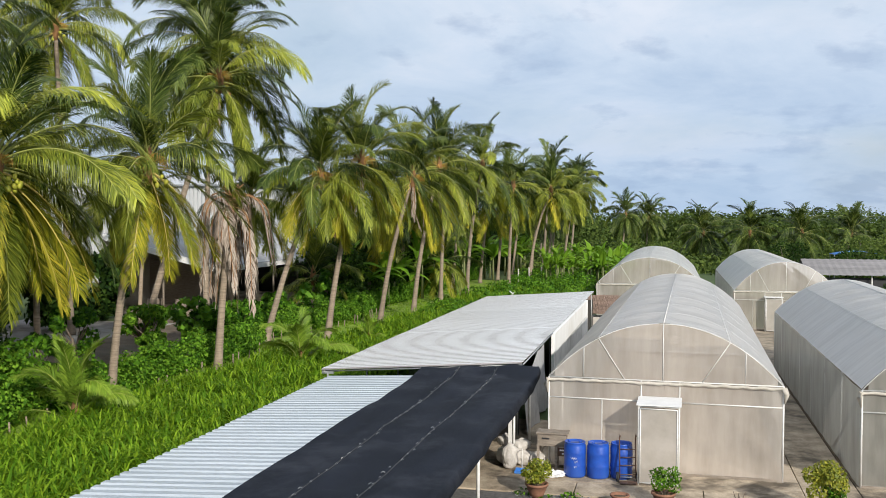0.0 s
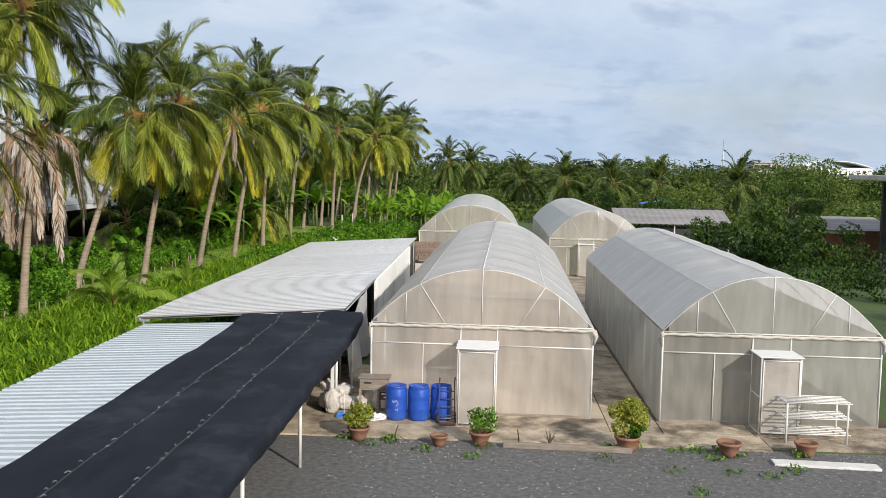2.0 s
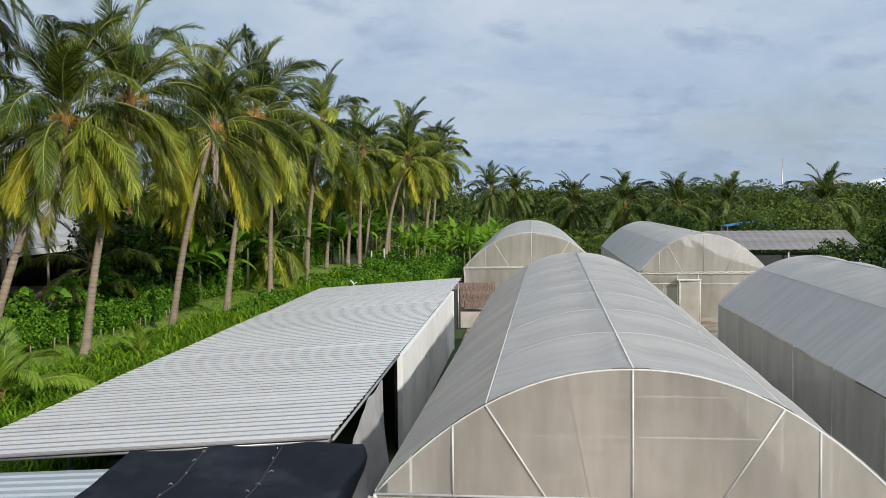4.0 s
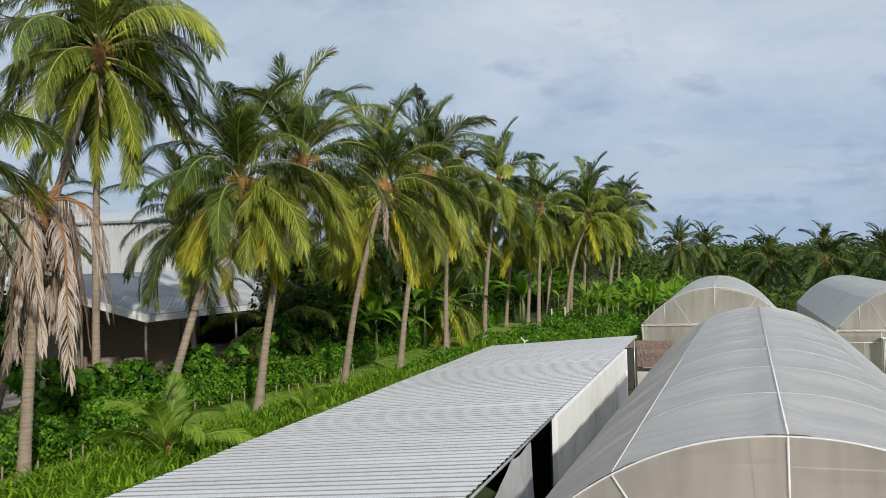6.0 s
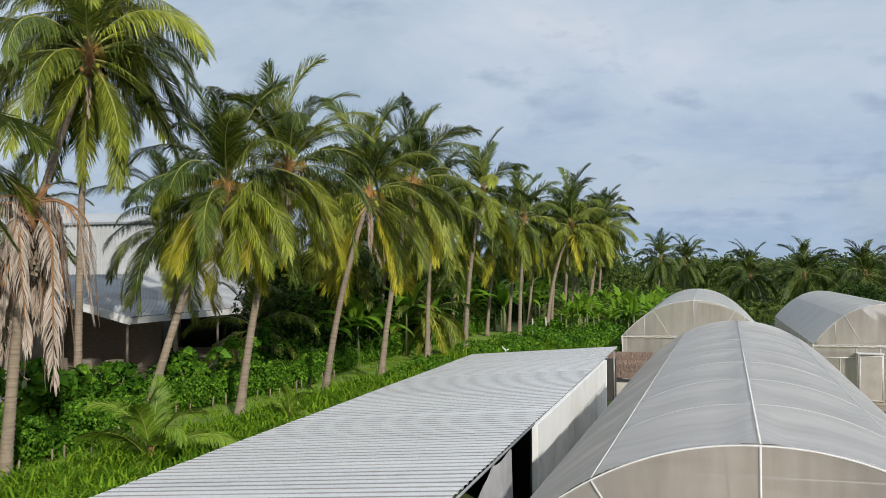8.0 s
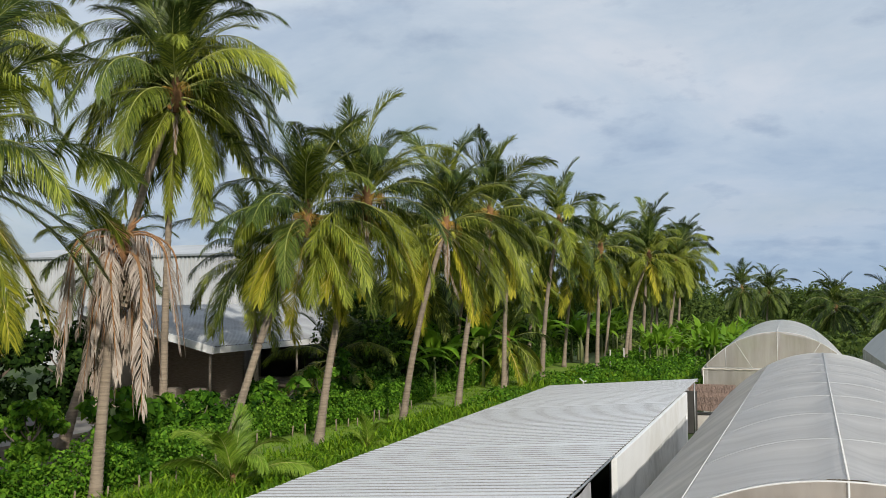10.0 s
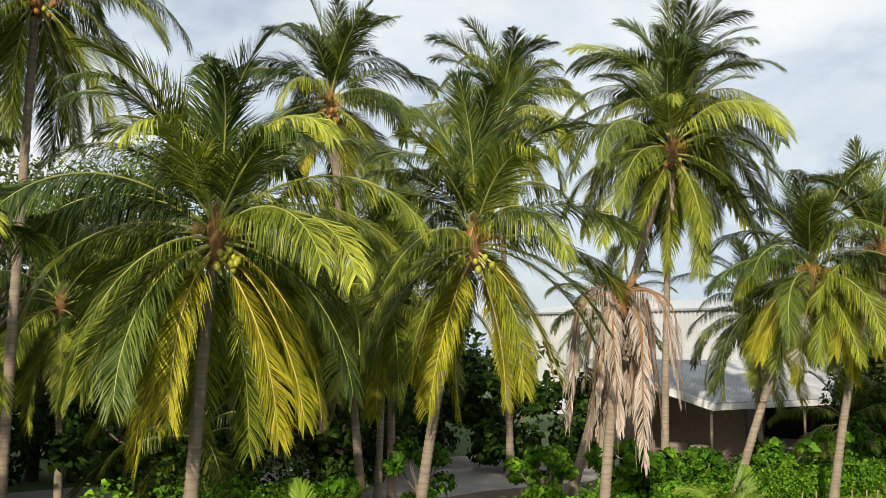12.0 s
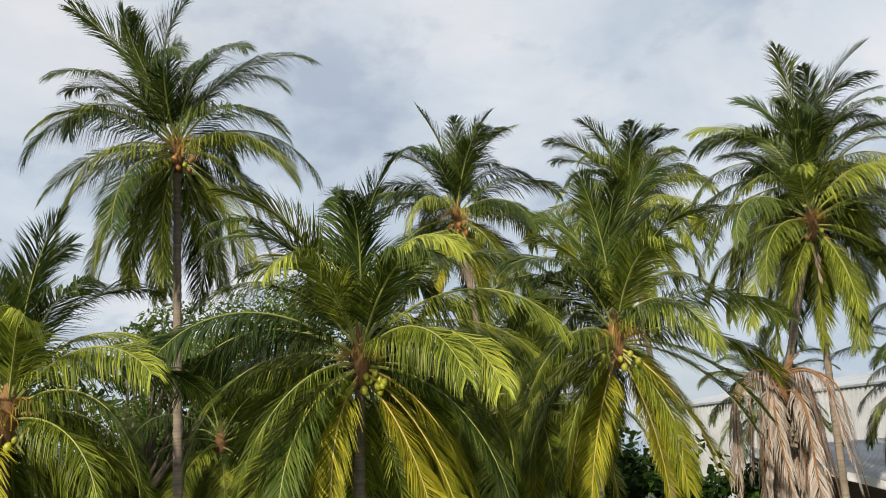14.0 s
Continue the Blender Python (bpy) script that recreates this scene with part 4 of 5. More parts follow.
# far palms
for i, (x, y, h) in enumerate(((4.5, 118, 4.6), (10.5, 112, 4.9), (17, 110, 4.6), (-8, 150, 7.2), (-4, 155, 6.8), (24, 115, 4.5), (33, 105, 4.8), (-16, 110, 8.5), (-19, 120, 8))):
    palm((x, y, 0), (x + 0.5, y, h), "distant coconut palm above scrub", 1.0, 38, 0, 0, 0.1, 60 + i, 1.0, 0.1, 0.17, only="green", fine=False)


# ---------------------------------------------------------------- leaves in masses
def leaf_mass(clumps, size, seed, up=0.4, fold=0.25, wide=0.55):
    """Verts and faces of single leaves spread through the outer parts of ellipsoid clumps (centre, radii, count)."""
    g = np.random.default_rng(seed)
    V = []
    for c, rad, n in clumps:
        d = g.normal(size=(n, 3))
        d /= np.linalg.norm(d, axis=1)[:, None]
        k = g.uniform(0.55, 1.08, (n, 1)) ** 0.6
        p = np.array(c) + d * k * np.array(rad)
        keep = p[:, 2] > 0.03
        p, d = p[keep], d[keep]
        m = len(p)
        nrm = d * 0.9 + g.normal(size=(m, 3)) * 0.55 + np.array([0, 0, up])
        nrm /= np.linalg.norm(nrm, axis=1)[:, None]
        a = np.cross(nrm, g.normal(size=(m, 3)))
        a /= np.linalg.norm(a, axis=1)[:, None] + 1e-9
        b = np.cross(nrm, a)
        s = size * g.uniform(0.6, 1.35, (m, 1))
        tip = p + a * s - nrm * s * fold - np.array([0, 0, 1]) * s * 0.25
        V.append(np.stack([p - a * s * 0.4, p + b * s * wide - nrm * s * 0.08, tip, p - b * s * wide - nrm * s * 0.08], 1).reshape(-1, 3))
    V = np.concatenate(V)
    F = np.arange(len(V)).reshape(-1, 4)
    return V, F


def fast_mesh(name, V, F, mat, parent=None, label=""):
    me = bpy.data.meshes.new(name)
    k = F.shape[1]
    me.vertices.add(len(V))
    me.vertices.foreach_set("co", np.asarray(V, dtype=np.float32).ravel())
    me.loops.add(F.size)
    me.loops.foreach_set("vertex_index", np.asarray(F, dtype=np.int32).ravel())
    me.polygons.add(len(F))
    me.polygons.foreach_set("loop_start", np.arange(0, F.size, k, dtype=np.int32))
    me.materials.append(mat)
    me.update(calc_edges=True)
    me.validate()
    ob = new(name, me)
    if parent:
        ob.parent = parent
    if label:
        ob["label"] = label
    return ob


def mass(name, clumps, size, mat, seed, label, category, **kw):
    V, F = leaf_mass(clumps, size, seed, **kw)
    return tagged(fast_mesh(name, V, F, mat), label, category, kind="stuff")


def hedge_clumps(x_of, y0, y1, step, height, depth, n, seed, skip=0.0):
    r = random.Random(seed)
    out, y = [], y0
    while y < y1:
        if r.random() >= skip:
            h = height * r.uniform(0.75, 1.2)
            x = x_of(y) + r.uniform(-0.5, 0.5)
            out.append(((x, y, h * 0.5), (depth * r.uniform(0.7, 1.2), step * r.uniform(0.8, 1.3), h * 0.55), n))
            if r.random() < 0.5:
                out.append(((x + r.uniform(-0.4, 0.5), y + r.uniform(-0.5, 0.5), h), (0.5, 0.6, 0.35), n // 5))
        y += step
    return out


def row_x(y):
    return float(np.interp(y, (-30, 9, 15, 17.5, 20, 22.5, 24.5, 28, 33, 42, 55, 75), (-20.9, -20.6, -20.1, -20.5, -21.2, -21.9, -22.0, -20.8, -20.2, -20.9, -21.0, -20.4)))


mass("hedge", hedge_clumps(row_x, -22, 75, 0.8, 1.3, 0.9, 980, 5), 0.088, M_VINE, 5, "dense bright green vine-covered hedge", "hedge")
mass("hedge", hedge_clumps(lambda y: row_x(y) - 1.8, 19, 75, 1.2, 1.9, 1.1, 420, 6, 0.35), 0.15, M_VINE, 6, "taller tangled green climbers behind the hedge", "hedge")
mass("hedge", hedge_clumps(lambda y: row_x(y) - 1.5, -22, 4.5, 0.9, 2.3, 1.0, 820, 50, 0.05), 0.105, M_VINE, 50, "tall leafy green hedge below palms", "hedge")
# shade below the palms is painted into the undergrowth's dark leaf colour
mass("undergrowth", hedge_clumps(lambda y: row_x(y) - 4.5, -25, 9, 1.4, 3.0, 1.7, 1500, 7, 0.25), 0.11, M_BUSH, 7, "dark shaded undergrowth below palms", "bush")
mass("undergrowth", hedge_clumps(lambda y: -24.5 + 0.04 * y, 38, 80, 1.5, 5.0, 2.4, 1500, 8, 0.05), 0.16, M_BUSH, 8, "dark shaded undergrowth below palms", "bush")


# broadleaf trees
def tree(base, h, spread, mat, seed, label, n=2600, size=0.16, clumps=16, low=0.35, name="tree", wide=0.55):
    r = random.Random(seed)
    t = thing(name, base, label, "tree")
    limbs = [rings([(0, 0, 0), (r.uniform(-.1, .1) * h * .3, 0, h * 0.25), (r.uniform(-.1, .1) * h * .4, r.uniform(-.1, .1) * h * .4, h * 0.55)], [0.03 * h + 0.03, 0.022 * h + 0.02, 0.012 * h + 0.015], 7)]
    cl = []
    for i in range(clumps):
        a, q = r.uniform(0, 6.28), r.uniform(low, 1.0)
        d = spread * (0.25 + 0.75 * math.sin(math.pi * min(1, max(0.12, (q - low) / (1.12 - low))))) * r.uniform(0.35, 1.0)
        c = Vector((math.cos(a) * d, math.sin(a) * d, h * q * 0.93))
        s = spread * r.uniform(0.24, 0.42)
        cl.append((tuple(c), (s, s, s * 0.72), n // clumps))
        limbs.append(rings([(0, 0, h * (0.2 + 0.25 * q)), c * 0.6 + Vector((0, 0, h * 0.12)), c], [0.012 * h + 0.01, 0.008 * h, 0.004 * h], 5))
    v, f = joined(limbs)
    link_mesh("trunk", v, f, M_BARK, t, "", True)
    V, F = leaf_mass(cl, size, seed, wide=wide)
    fast_mesh("crown", V, F, mat, t)
    return t


DK = "dark dense broadleaf tree in shade behind palms"
r = random.Random(3)
# crowns use the shade-darkened leaf colour
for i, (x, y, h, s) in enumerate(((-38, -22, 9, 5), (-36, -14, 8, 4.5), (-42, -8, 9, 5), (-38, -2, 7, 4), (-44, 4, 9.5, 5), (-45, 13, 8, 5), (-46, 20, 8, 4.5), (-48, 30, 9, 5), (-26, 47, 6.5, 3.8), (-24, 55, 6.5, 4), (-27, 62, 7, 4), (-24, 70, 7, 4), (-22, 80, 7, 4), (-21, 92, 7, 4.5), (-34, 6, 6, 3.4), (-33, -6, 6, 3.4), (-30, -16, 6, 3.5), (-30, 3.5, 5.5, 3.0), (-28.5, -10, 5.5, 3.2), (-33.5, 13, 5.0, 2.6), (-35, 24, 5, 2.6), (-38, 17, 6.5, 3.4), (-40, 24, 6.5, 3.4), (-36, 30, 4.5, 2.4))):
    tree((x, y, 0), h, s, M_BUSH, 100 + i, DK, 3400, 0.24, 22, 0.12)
for i, (x, y, h) in enumerate(((-39, 6, 14), (-37, -1, 12.5), (-40, -7, 12), (-42.7, 5.5, 15), (-43.5, 2.5, 13), (-44.5, 9, 16), (-40.5, 17, 13))):
    tree((x, y, 0), h, 3.6, M_AIRY, 140 + i, "tall airy feathery tree behind the palms", 9000, 0.17, 34, 0.35, wide=0.3)

# broad-leaved shrubs standing up out of the hedge
for i, (x, y, h, s) in enumerate(((-23.0, 20.3, 2.9, 0.8), (-21.7, 20.9, 2.4, 0.8), (-22.4, 22.0, 2.3, 0.7), (-21.0, 17.9, 1.9, 0.6), (-19.9, 15.0, 1.3, 0.5), (-22.6, 27.0, 2.6, 0.8), (-21.9, 31.5, 2.7, 0.9), (-22.3, 35.0, 3.2, 0.9))):
    tree((x, y, 0), h, s, M_VINE, 170 + i, "broad-leaved green shrub standing above the hedge", 420, 0.24, 9, 0.35, name="shrub", wide=0.5)

# right-hand side trees
RT = "leafy green tree beside farm lane"
for i, (x, y, h, s, m) in enumerate(((15.5, 41, 5.5, 2.8, M_TREE), (17, 34, 5.5, 2.6, M_TREE), (20, 40, 7.5, 3.2, M_TREE), (16, 62, 5, 3, M_TREE), (21, 66, 7, 4, M_TREE), (24, 52, 8, 4.2, M_TREE), (27, 60, 8, 4.5, M_TREE), (24, 44, 6, 3, M_TREE), (29, 38, 6, 3, M_TREE), (33, 33, 7, 3.2, M_TREE), (38, 27, 10, 3.5, M_TREE), (41, 33, 11, 5, M_TREE), (46, 44, 12, 6, M_TREE), (39, 56, 12, 6, M_TREE),
                                  (31, 70, 10, 5, M_TREE), (52, 30, 12, 6, M_TREE), (26, 33, 4.5, 2.2, M_YELLOWBUSH), (34, 22, 5, 2.5, M_TREE), (47, 22, 9, 4.5, M_TREE), (18, 75, 6, 3.5, M_TREE), (60, 60, 9, 6, M_TREE), (12, 80, 5, 3.5, M_TREE))):
    h *= 0.42 if 23 < x < 40 and y < 40 else 0.6 if y < 50 else 0.82
    # some crowns take the leaf colour that has shade painted in
    m = M_BUSH if i % 5 in (1, 3) else M_AIRY if i % 5 == 4 else m
    tree((x, y, 0), h, s * 0.85, m, 160 + i, RT, int(3600 * (s / 3) ** 1.6), 0.14, 20, 0.2)
tree((-23.0, 18.4, 0), 2.7, 1.7, M_VINE, 190, "shrub with very large soft green leaves behind hedge", 620, 0.3, 16, 0.25, "shrub")
for x, y, h in ((-23.6, 9.0, 3.2), (-23.0, 13.7, 2.9), (-22.6, 5.0, 2.4), (-24.5, 15.5, 2.6)):
    tree((x, y, 0), h, 1.1, M_VINE, int(h * 70), "leafy green shrub behind the hedge", 1500, 0.14, 12, 0.2, "shrub")
tree((-22.0, 27.5, 0), 2.7, 1.3, M_VINE, 191, "shrub with large soft green leaves behind hedge", 420, 0.3, 10, 0.3, "shrub")
cl = []
r = random.Random(17)
for i in range(70):
    x, y = r.uniform(13.5, 46), r.uniform(6, 47)
    if 24 < x < 30 or x < 16 + max(0.0, 22 - y) * 0.5:
        continue
    h = r.uniform(1.2, 3.2)
    cl.append(((x, y, h * 0.45), (r.uniform(0.9, 1.9), r.uniform(0.9, 1.9), h * 0.6), 560))
# shrubs get their shade from the darkened leaf colour
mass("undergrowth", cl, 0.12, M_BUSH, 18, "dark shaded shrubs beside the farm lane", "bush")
# far woods and scrub
g = np.random.default_rng(9)
cl = [((x, y, h * 0.35), (g.uniform(2, 5), g.uniform(2, 5), h * 0.6), 300) for x, y, h in zip(g.uniform(-25, 75, 380), g.uniform(88, 190, 380), g.uniform(0.9, 2.4, 380))]
mass("scrub", cl, 0.34, M_FAR, 41, "low green scrub stretching to the far trees", "scrub")
cl = [((x, y, h * 0.4), (g.uniform(5, 9), g.uniform(4, 8), h * 0.62), 700) for x, y, h in zip(g.uniform(-60, 165, 200), g.uniform(200, 290, 200), g.uniform(5, 10, 200))]
mass("far_woods", cl, 0.5, M_FAR, 42, "distant line of dark green trees", "woods")
cl = [((x, y, h * 0.4), (g.uniform(5, 9), g.uniform(4, 8), h * 0.62), 240) for x, y, h in zip(g.uniform(-75, -50, 60), g.uniform(-60, 42, 60), g.uniform(6, 12, 60))]
mass("far_woods", cl, 0.5, M_BUSH, 43, "dark trees closing the view behind the lane", "woods")
# nearer scrub between shed and palms' far end
cl = [((x, y, h * 0.4), (g.uniform(0.7, 1.6), g.uniform(0.8, 2), h * 0.6), 330) for x, y, h in zip(g.uniform(-16, -5, 90), g.uniform(35, 90, 90), g.uniform(0.6, 1.5, 90))]
mass("scrub", cl, 0.14, M_VINE, 44, "bright green weeds beyond the shed", "scrub")


# bananas
def banana_leaf_mesh(seed, start, bend, length=2.0, width=0.62):
    r = random.Random(seed)
    n = 9
    p, verts, faces = Vector((0, 0, 0)), [], []
    for i in range(n + 1):
        s = i / n
        e = radians(start - bend * s ** 1.4)
        w = width * 0.5 * math.sin(math.pi * (0.06 + 0.94 * s) ** 0.8) + 0.015
        tear = r.uniform(0.75, 1.0)
        verts += [p + Vector((0, w * tear, -w * 0.25)), p.copy(), p + Vector((0, -w * r.uniform(0.75, 1), -w * 0.25))]
        p = p + Vector((math.cos(e), 0, math.sin(e))) * length / n
        if i < n:
            a = i * 3
            faces += [(a, a + 1, a + 4, a + 3), (a + 1, a + 2, a + 5, a + 4)]
    me = bpy.data.meshes.new("leaf")
    me.from_pydata([tuple(q) for q in verts], [], faces)
    me.materials.append(M_BANANA)
    me.update()
    return me


BANANA = [banana_leaf_mesh(i, s, b) for i, (s, b) in enumerate(((84, 62), (68, 104), (52, 118), (36, 112), (74, 84)))]


def banana(base, h, seed, big=1.0):
    r = random.Random(seed)
    t = thing("banana_plant", base, "banana plant with broad torn green leaves", "banana plant", "banana plants")
    v, f = rings([(0, 0, 0), (0.02, 0, h * 0.5), (0, 0.03, h)], [0.13, 0.1, 0.06], 8)
    link_mesh("stem", v, f, M_BANANA_STEM, t, "", True)
    for i in range(9):
        ob = new("leaf", r.choice(BANANA))
        ob.parent = t
        k = r.uniform(0.75, 1.15) * big
        ob.matrix_basis = Matrix.Translation((0, 0, h)) @ pose(0, 0, 0, 0, 0, i * 137.5) @ Matrix.Diagonal((k, k, k, 1))
    return t


r = random.Random(22)
for i in range(60):
    banana((r.uniform(-13.5, -4.0), r.uniform(70, 92), 0), r.uniform(0.8, 2.6), 560 + i, r.uniform(0.65, 1.05))
r = random.Random(21)
for i in range(34):
    y = 40 + i * 1.7
    banana((-21.8 + 0.05 * (y - 33) + r.uniform(-1.6, 1.4), y, 0), r.uniform(1.6, 3.4), 500 + i, r.uniform(1.2, 1.75))


# tall grass strip and lawn tufts
def blades(area, n, hmin, hmax, width, seed, wild=0.5, patch=0.0):
    """Bent blades, three joined faces each, over a stretch of ground."""
    g = np.random.default_rng(seed)
    x0, x1, y0, y1 = area
    cx, cy = g.uniform(x0, x1, n // 9), g.uniform(y0, y1, n // 9)
    k = g.integers(0, len(cx), n)
    x, y = cx[k] + g.normal(0, 0.11, n), cy[k] + g.normal(0, 0.11, n)
    hs = g.uniform(hmin, hmax, len(cx))[k] * g.uniform(0.65, 1.1, n)
    edge = np.interp(y, (-30, 8, 12, 17, 24, 36, 60), (-18.6, -18.3, -17.7, -17.6, -16.7, -16.6, -16.0))
    ok = (x > edge) if hmax > 0.3 else (x < edge + 0.4)
    x, y, hs = x[ok], y[ok], hs[ok]
    n = len(x)
    a = g.uniform(0, 2 * np.pi, n)
    lean = g.uniform(0.15, wild, n) * hs
    dx, dy = np.cos(a), np.sin(a)
    wx, wy = -dy * width / 2, dx * width / 2
    V = np.zeros((n, 7, 3))
    for j, (s, l, w) in enumerate(((0, 0, 0.7), (0.45, 0.16, 1.0), (0.8, 0.5, 0.8))):
        for q, sg in ((0, -1), (1, 1)):
            V[:, j * 2 + q] = np.stack([x + dx * lean * l + wx * w * sg, y + dy * lean * l + wy * w * sg, hs * s], 1)
    V[:, 6] = np.stack([x + dx * lean, y + dy * lean, hs * g.uniform(0.75, 1.0, n)], 1)
    base = (np.arange(n) * 7)[:, None]
    F = np.concatenate([base + np.array([0, 1, 3, 2]), base + np.array([2, 3, 5, 4])])
    T = base + np.array([4, 5, 6, 6])
    return V.reshape(-1, 3), F, T


def grass(name, area, n, hmin, hmax, width, seed, mat, label, category="grass", wild=0.5):
    V, F, T = blades(area, n, hmin, hmax, width, seed, wild)
    me = bpy.data.meshes.new(name)
    me.from_pydata(V.tolist(), [], F.tolist() + T[:, :3].tolist())
    me.materials.append(mat)
    me.update()
    ob = new(name, me)
    return tagged(ob, label, category, kind="stuff")


grass("tall_grass", (-18.9, -10.9, -22, 34), 62000, 0.5, 0.95, 0.06, 3, M_GRASS, "lush knee-high green fodder grass beside shed", wild=1.15)
grass("tall_grass", (-17.0, -6, 34, 60), 9000, 0.4, 0.9, 0.05, 4, M_GRASS, "lush green grass beyond the shed", wild=1.15)
grass("lawn_grass", (-20.6, -15.4, -20, 60), 22000, 0.05, 0.15, 0.025, 6, M_GRASS, "short mown grass blades on the path", wild=0.9)

# ---------------------------------------------------------------- farm buildings
def ribbed_wall(name, x0, x1, y, z0, z1, pitch, mat, parent, label=""):
    n = int((x1 - x0) / pitch)
    prof = []
    for i in range(n):
        x = x0 + (x1 - x0) * i / n
        p = (x1 - x0) / n
        prof += [(x, 0), (x + p * 0.4, 0), (x + p * 0.5, -0.16), (x + p * 0.9, -0.16)]
    grid = [[(x, y + d, z) for x, d in prof] for z in (z0, z1)]
    return sheet(name, grid, mat, parent, label, 0.02, False)


barn = thing("farm_building", (0, 0, 0), "open-fronted farm building with low white metal roof", "building")
n = 60
grid = []
for x, z in ((-29.6, 3.32), (-30.0, 3.44), (-34, 4.4), (-38.5, 5.5)):
    row = []
    for i in range(n):
        y = 34 + 20 * i / n
        row += [(x, y, z), (x, y + 0.16, z), (x, y + 0.2, z + 0.04), (x, y + 0.3, z + 0.04)]
    grid.append(row)
sheet("roof", grid, M_BARN, barn, "low white ribbed metal roof", 0.01, False)
part("fascia", boxed((-38.5, 33.9, 5.2), (-38.2, 34.0, 5.5)), M_PANEL, barn)
v = [(x, y, z + dz) for y in (33.88, 33.95) for x, z in ((-29.6, 3.34), (-38.5, 5.52)) for dz in (-0.42, 0)]
link_mesh("gable_fascia", v, [(0, 1, 3, 2), (4, 6, 7, 5), (0, 2, 6, 4), (1, 5, 7, 3), (0, 4, 5, 1), (2, 3, 7, 6)], M_PANEL, barn, "white sloping fascia")
part("floor", boxed((-38.4, 33.2, 0), (-29.2, 53.8, 0.06)), M_CONCRETE, barn, "dusty concrete floor")
part("fascia", boxed((-29.64, 34, 2.95), (-29.56, 54, 3.3), 0.01), M_PANEL, barn)
part("back_wall", boxed((-38.6, 34, 0), (-38.4, 54, 5.3)), M_WALL, barn)
# the building's inner shade is put into this wall's near-black colour
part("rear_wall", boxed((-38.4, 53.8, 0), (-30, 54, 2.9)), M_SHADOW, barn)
part("inner_wall", boxed((-38.4, 40.0, 0), (-31.5, 40.2, 3.4)), M_WOOD, barn)
for x, y in ((-30, 34.3), (-30, 39), (-30, 44), (-30, 49), (-30, 53.6), (-34, 34.3), (-38, 34.3)):
    tube("post", [(x, y, 0), (x, y, 3.38 + max(0, -30 - x) * 0.24)], 0.08, M_WOOD, barn, sides=8)
for x in (-31.6, -33.2, -35.4):
    part("crate", boxed((x - 0.4, 35.2, 0), (x + 0.4, 36.1, 0.9), 0.02), M_WOOD, barn)

hall = thing("warehouse", (0, 0, 0), "tall white ribbed metal warehouse behind palms", "building")
ribbed_wall("wall", -72, -42, 60, 0, 9.7, 0.42, M_HALL, hall, "white vertically ribbed metal wall")
part("side_wall", boxed((-42.1, 60.1, 0), (-42, 85, 9.6)), M_HALL, hall)
sheet("roof", [[(x, y, z) for x in (-72.3, -57, -41.7)] for y, z in ((59.7, 9.8), (72, 11.4), (86, 9.8))], M_HALL, hall, "shallow white metal roof", 0.08, False)
part("gutter", boxed((-72.3, 59.6, 9.65), (-41.7, 59.75, 9.85), 0.02), M_STEEL, hall)

house = thing("farm_building", (-4.2, 0, 0), "flat-roofed open farm building shaded by trees", "building")
part("roof", boxed((31, 35, 6.4), (46, 47, 6.75), 0.05), M_WALL, house, "wide pale flat roof slab")
part("roof_edge", boxed((30.8, 34.8, 6.25), (46.2, 35.0, 6.5), 0.02), M_RUST, house)
# near-black wall colour stands for the shade under the roof slab
part("wall", boxed((32, 43, 0), (45, 43.3, 6.3)), M_SHADOW, house)
part("wall", boxed((44.7, 36, 0), (45, 43, 6.3)), M_WALL, house)
for x in (32, 36.5, 41, 45.2):
    tube("post", [(x, 36, 0), (x, 36, 6.3)], 0.14, M_WALL, house, sides=8)
for x in (33.5, 38.5):
    w = part("window", boxed((x, 42.9, 3.4), (x + 1.6, 43.0, 4.8), 0.01), M_BLACKMETAL, house)
    part("frame", boxed((x - 0.08, 42.86, 3.3), (x + 1.68, 42.9, 3.4), 0.01), M_PANEL, w)

store = thing("store", (0, 0, 0), "low store with red clay wall and grey roof", "building")
part("wall", boxed((24, 49, 0), (31, 49.3, 2.2)), M_BRICK, store, "reddish wall")
sheet("roof", [[(x, y, z) for x in np.linspace(23.5, 31.5, 12)] for y, z in ((48.4, 2.5), (54, 3.3))], M_ROOF_GREY, store, "", 0.05, False)
part("wall", boxed((24, 49.3, 0), (24.2, 53.6, 2.6)), M_BRICK, store)
part("wall", boxed((30.8, 49.3, 0), (31, 53.6, 2.6)), M_BRICK, store)

farshed = thing("open_shed", (0, 0, 0), "open shed with dusty grey pitched metal roof beyond greenhouses", "shed")
sheet("roof", [[(x, y, z + 0.03 * (k % 2)) for k, x in enumerate(np.linspace(9.8, 18.5, 36))] for y, z in ((47.0, 2.7), (50.5, 3.7), (54, 2.7))], M_ROOF_GREY, farshed, "dusty grey pitched sheet roof", 0.02, False)
part("gable", boxed((10.2, 47.6, 0), (18.2, 47.7, 2.5)), M_BLACKMETAL, farshed, "dark net wall")
for x in (10, 14.2, 18.3):
    tube("post", [(x, 47.3, 0), (x, 47.3, 2.75)], 0.05, M_PIPE, farshed, sides=6)
    tube("post", [(x, 53.8, 0), (x, 53.8, 2.75)], 0.05, M_PIPE, farshed, sides=6)

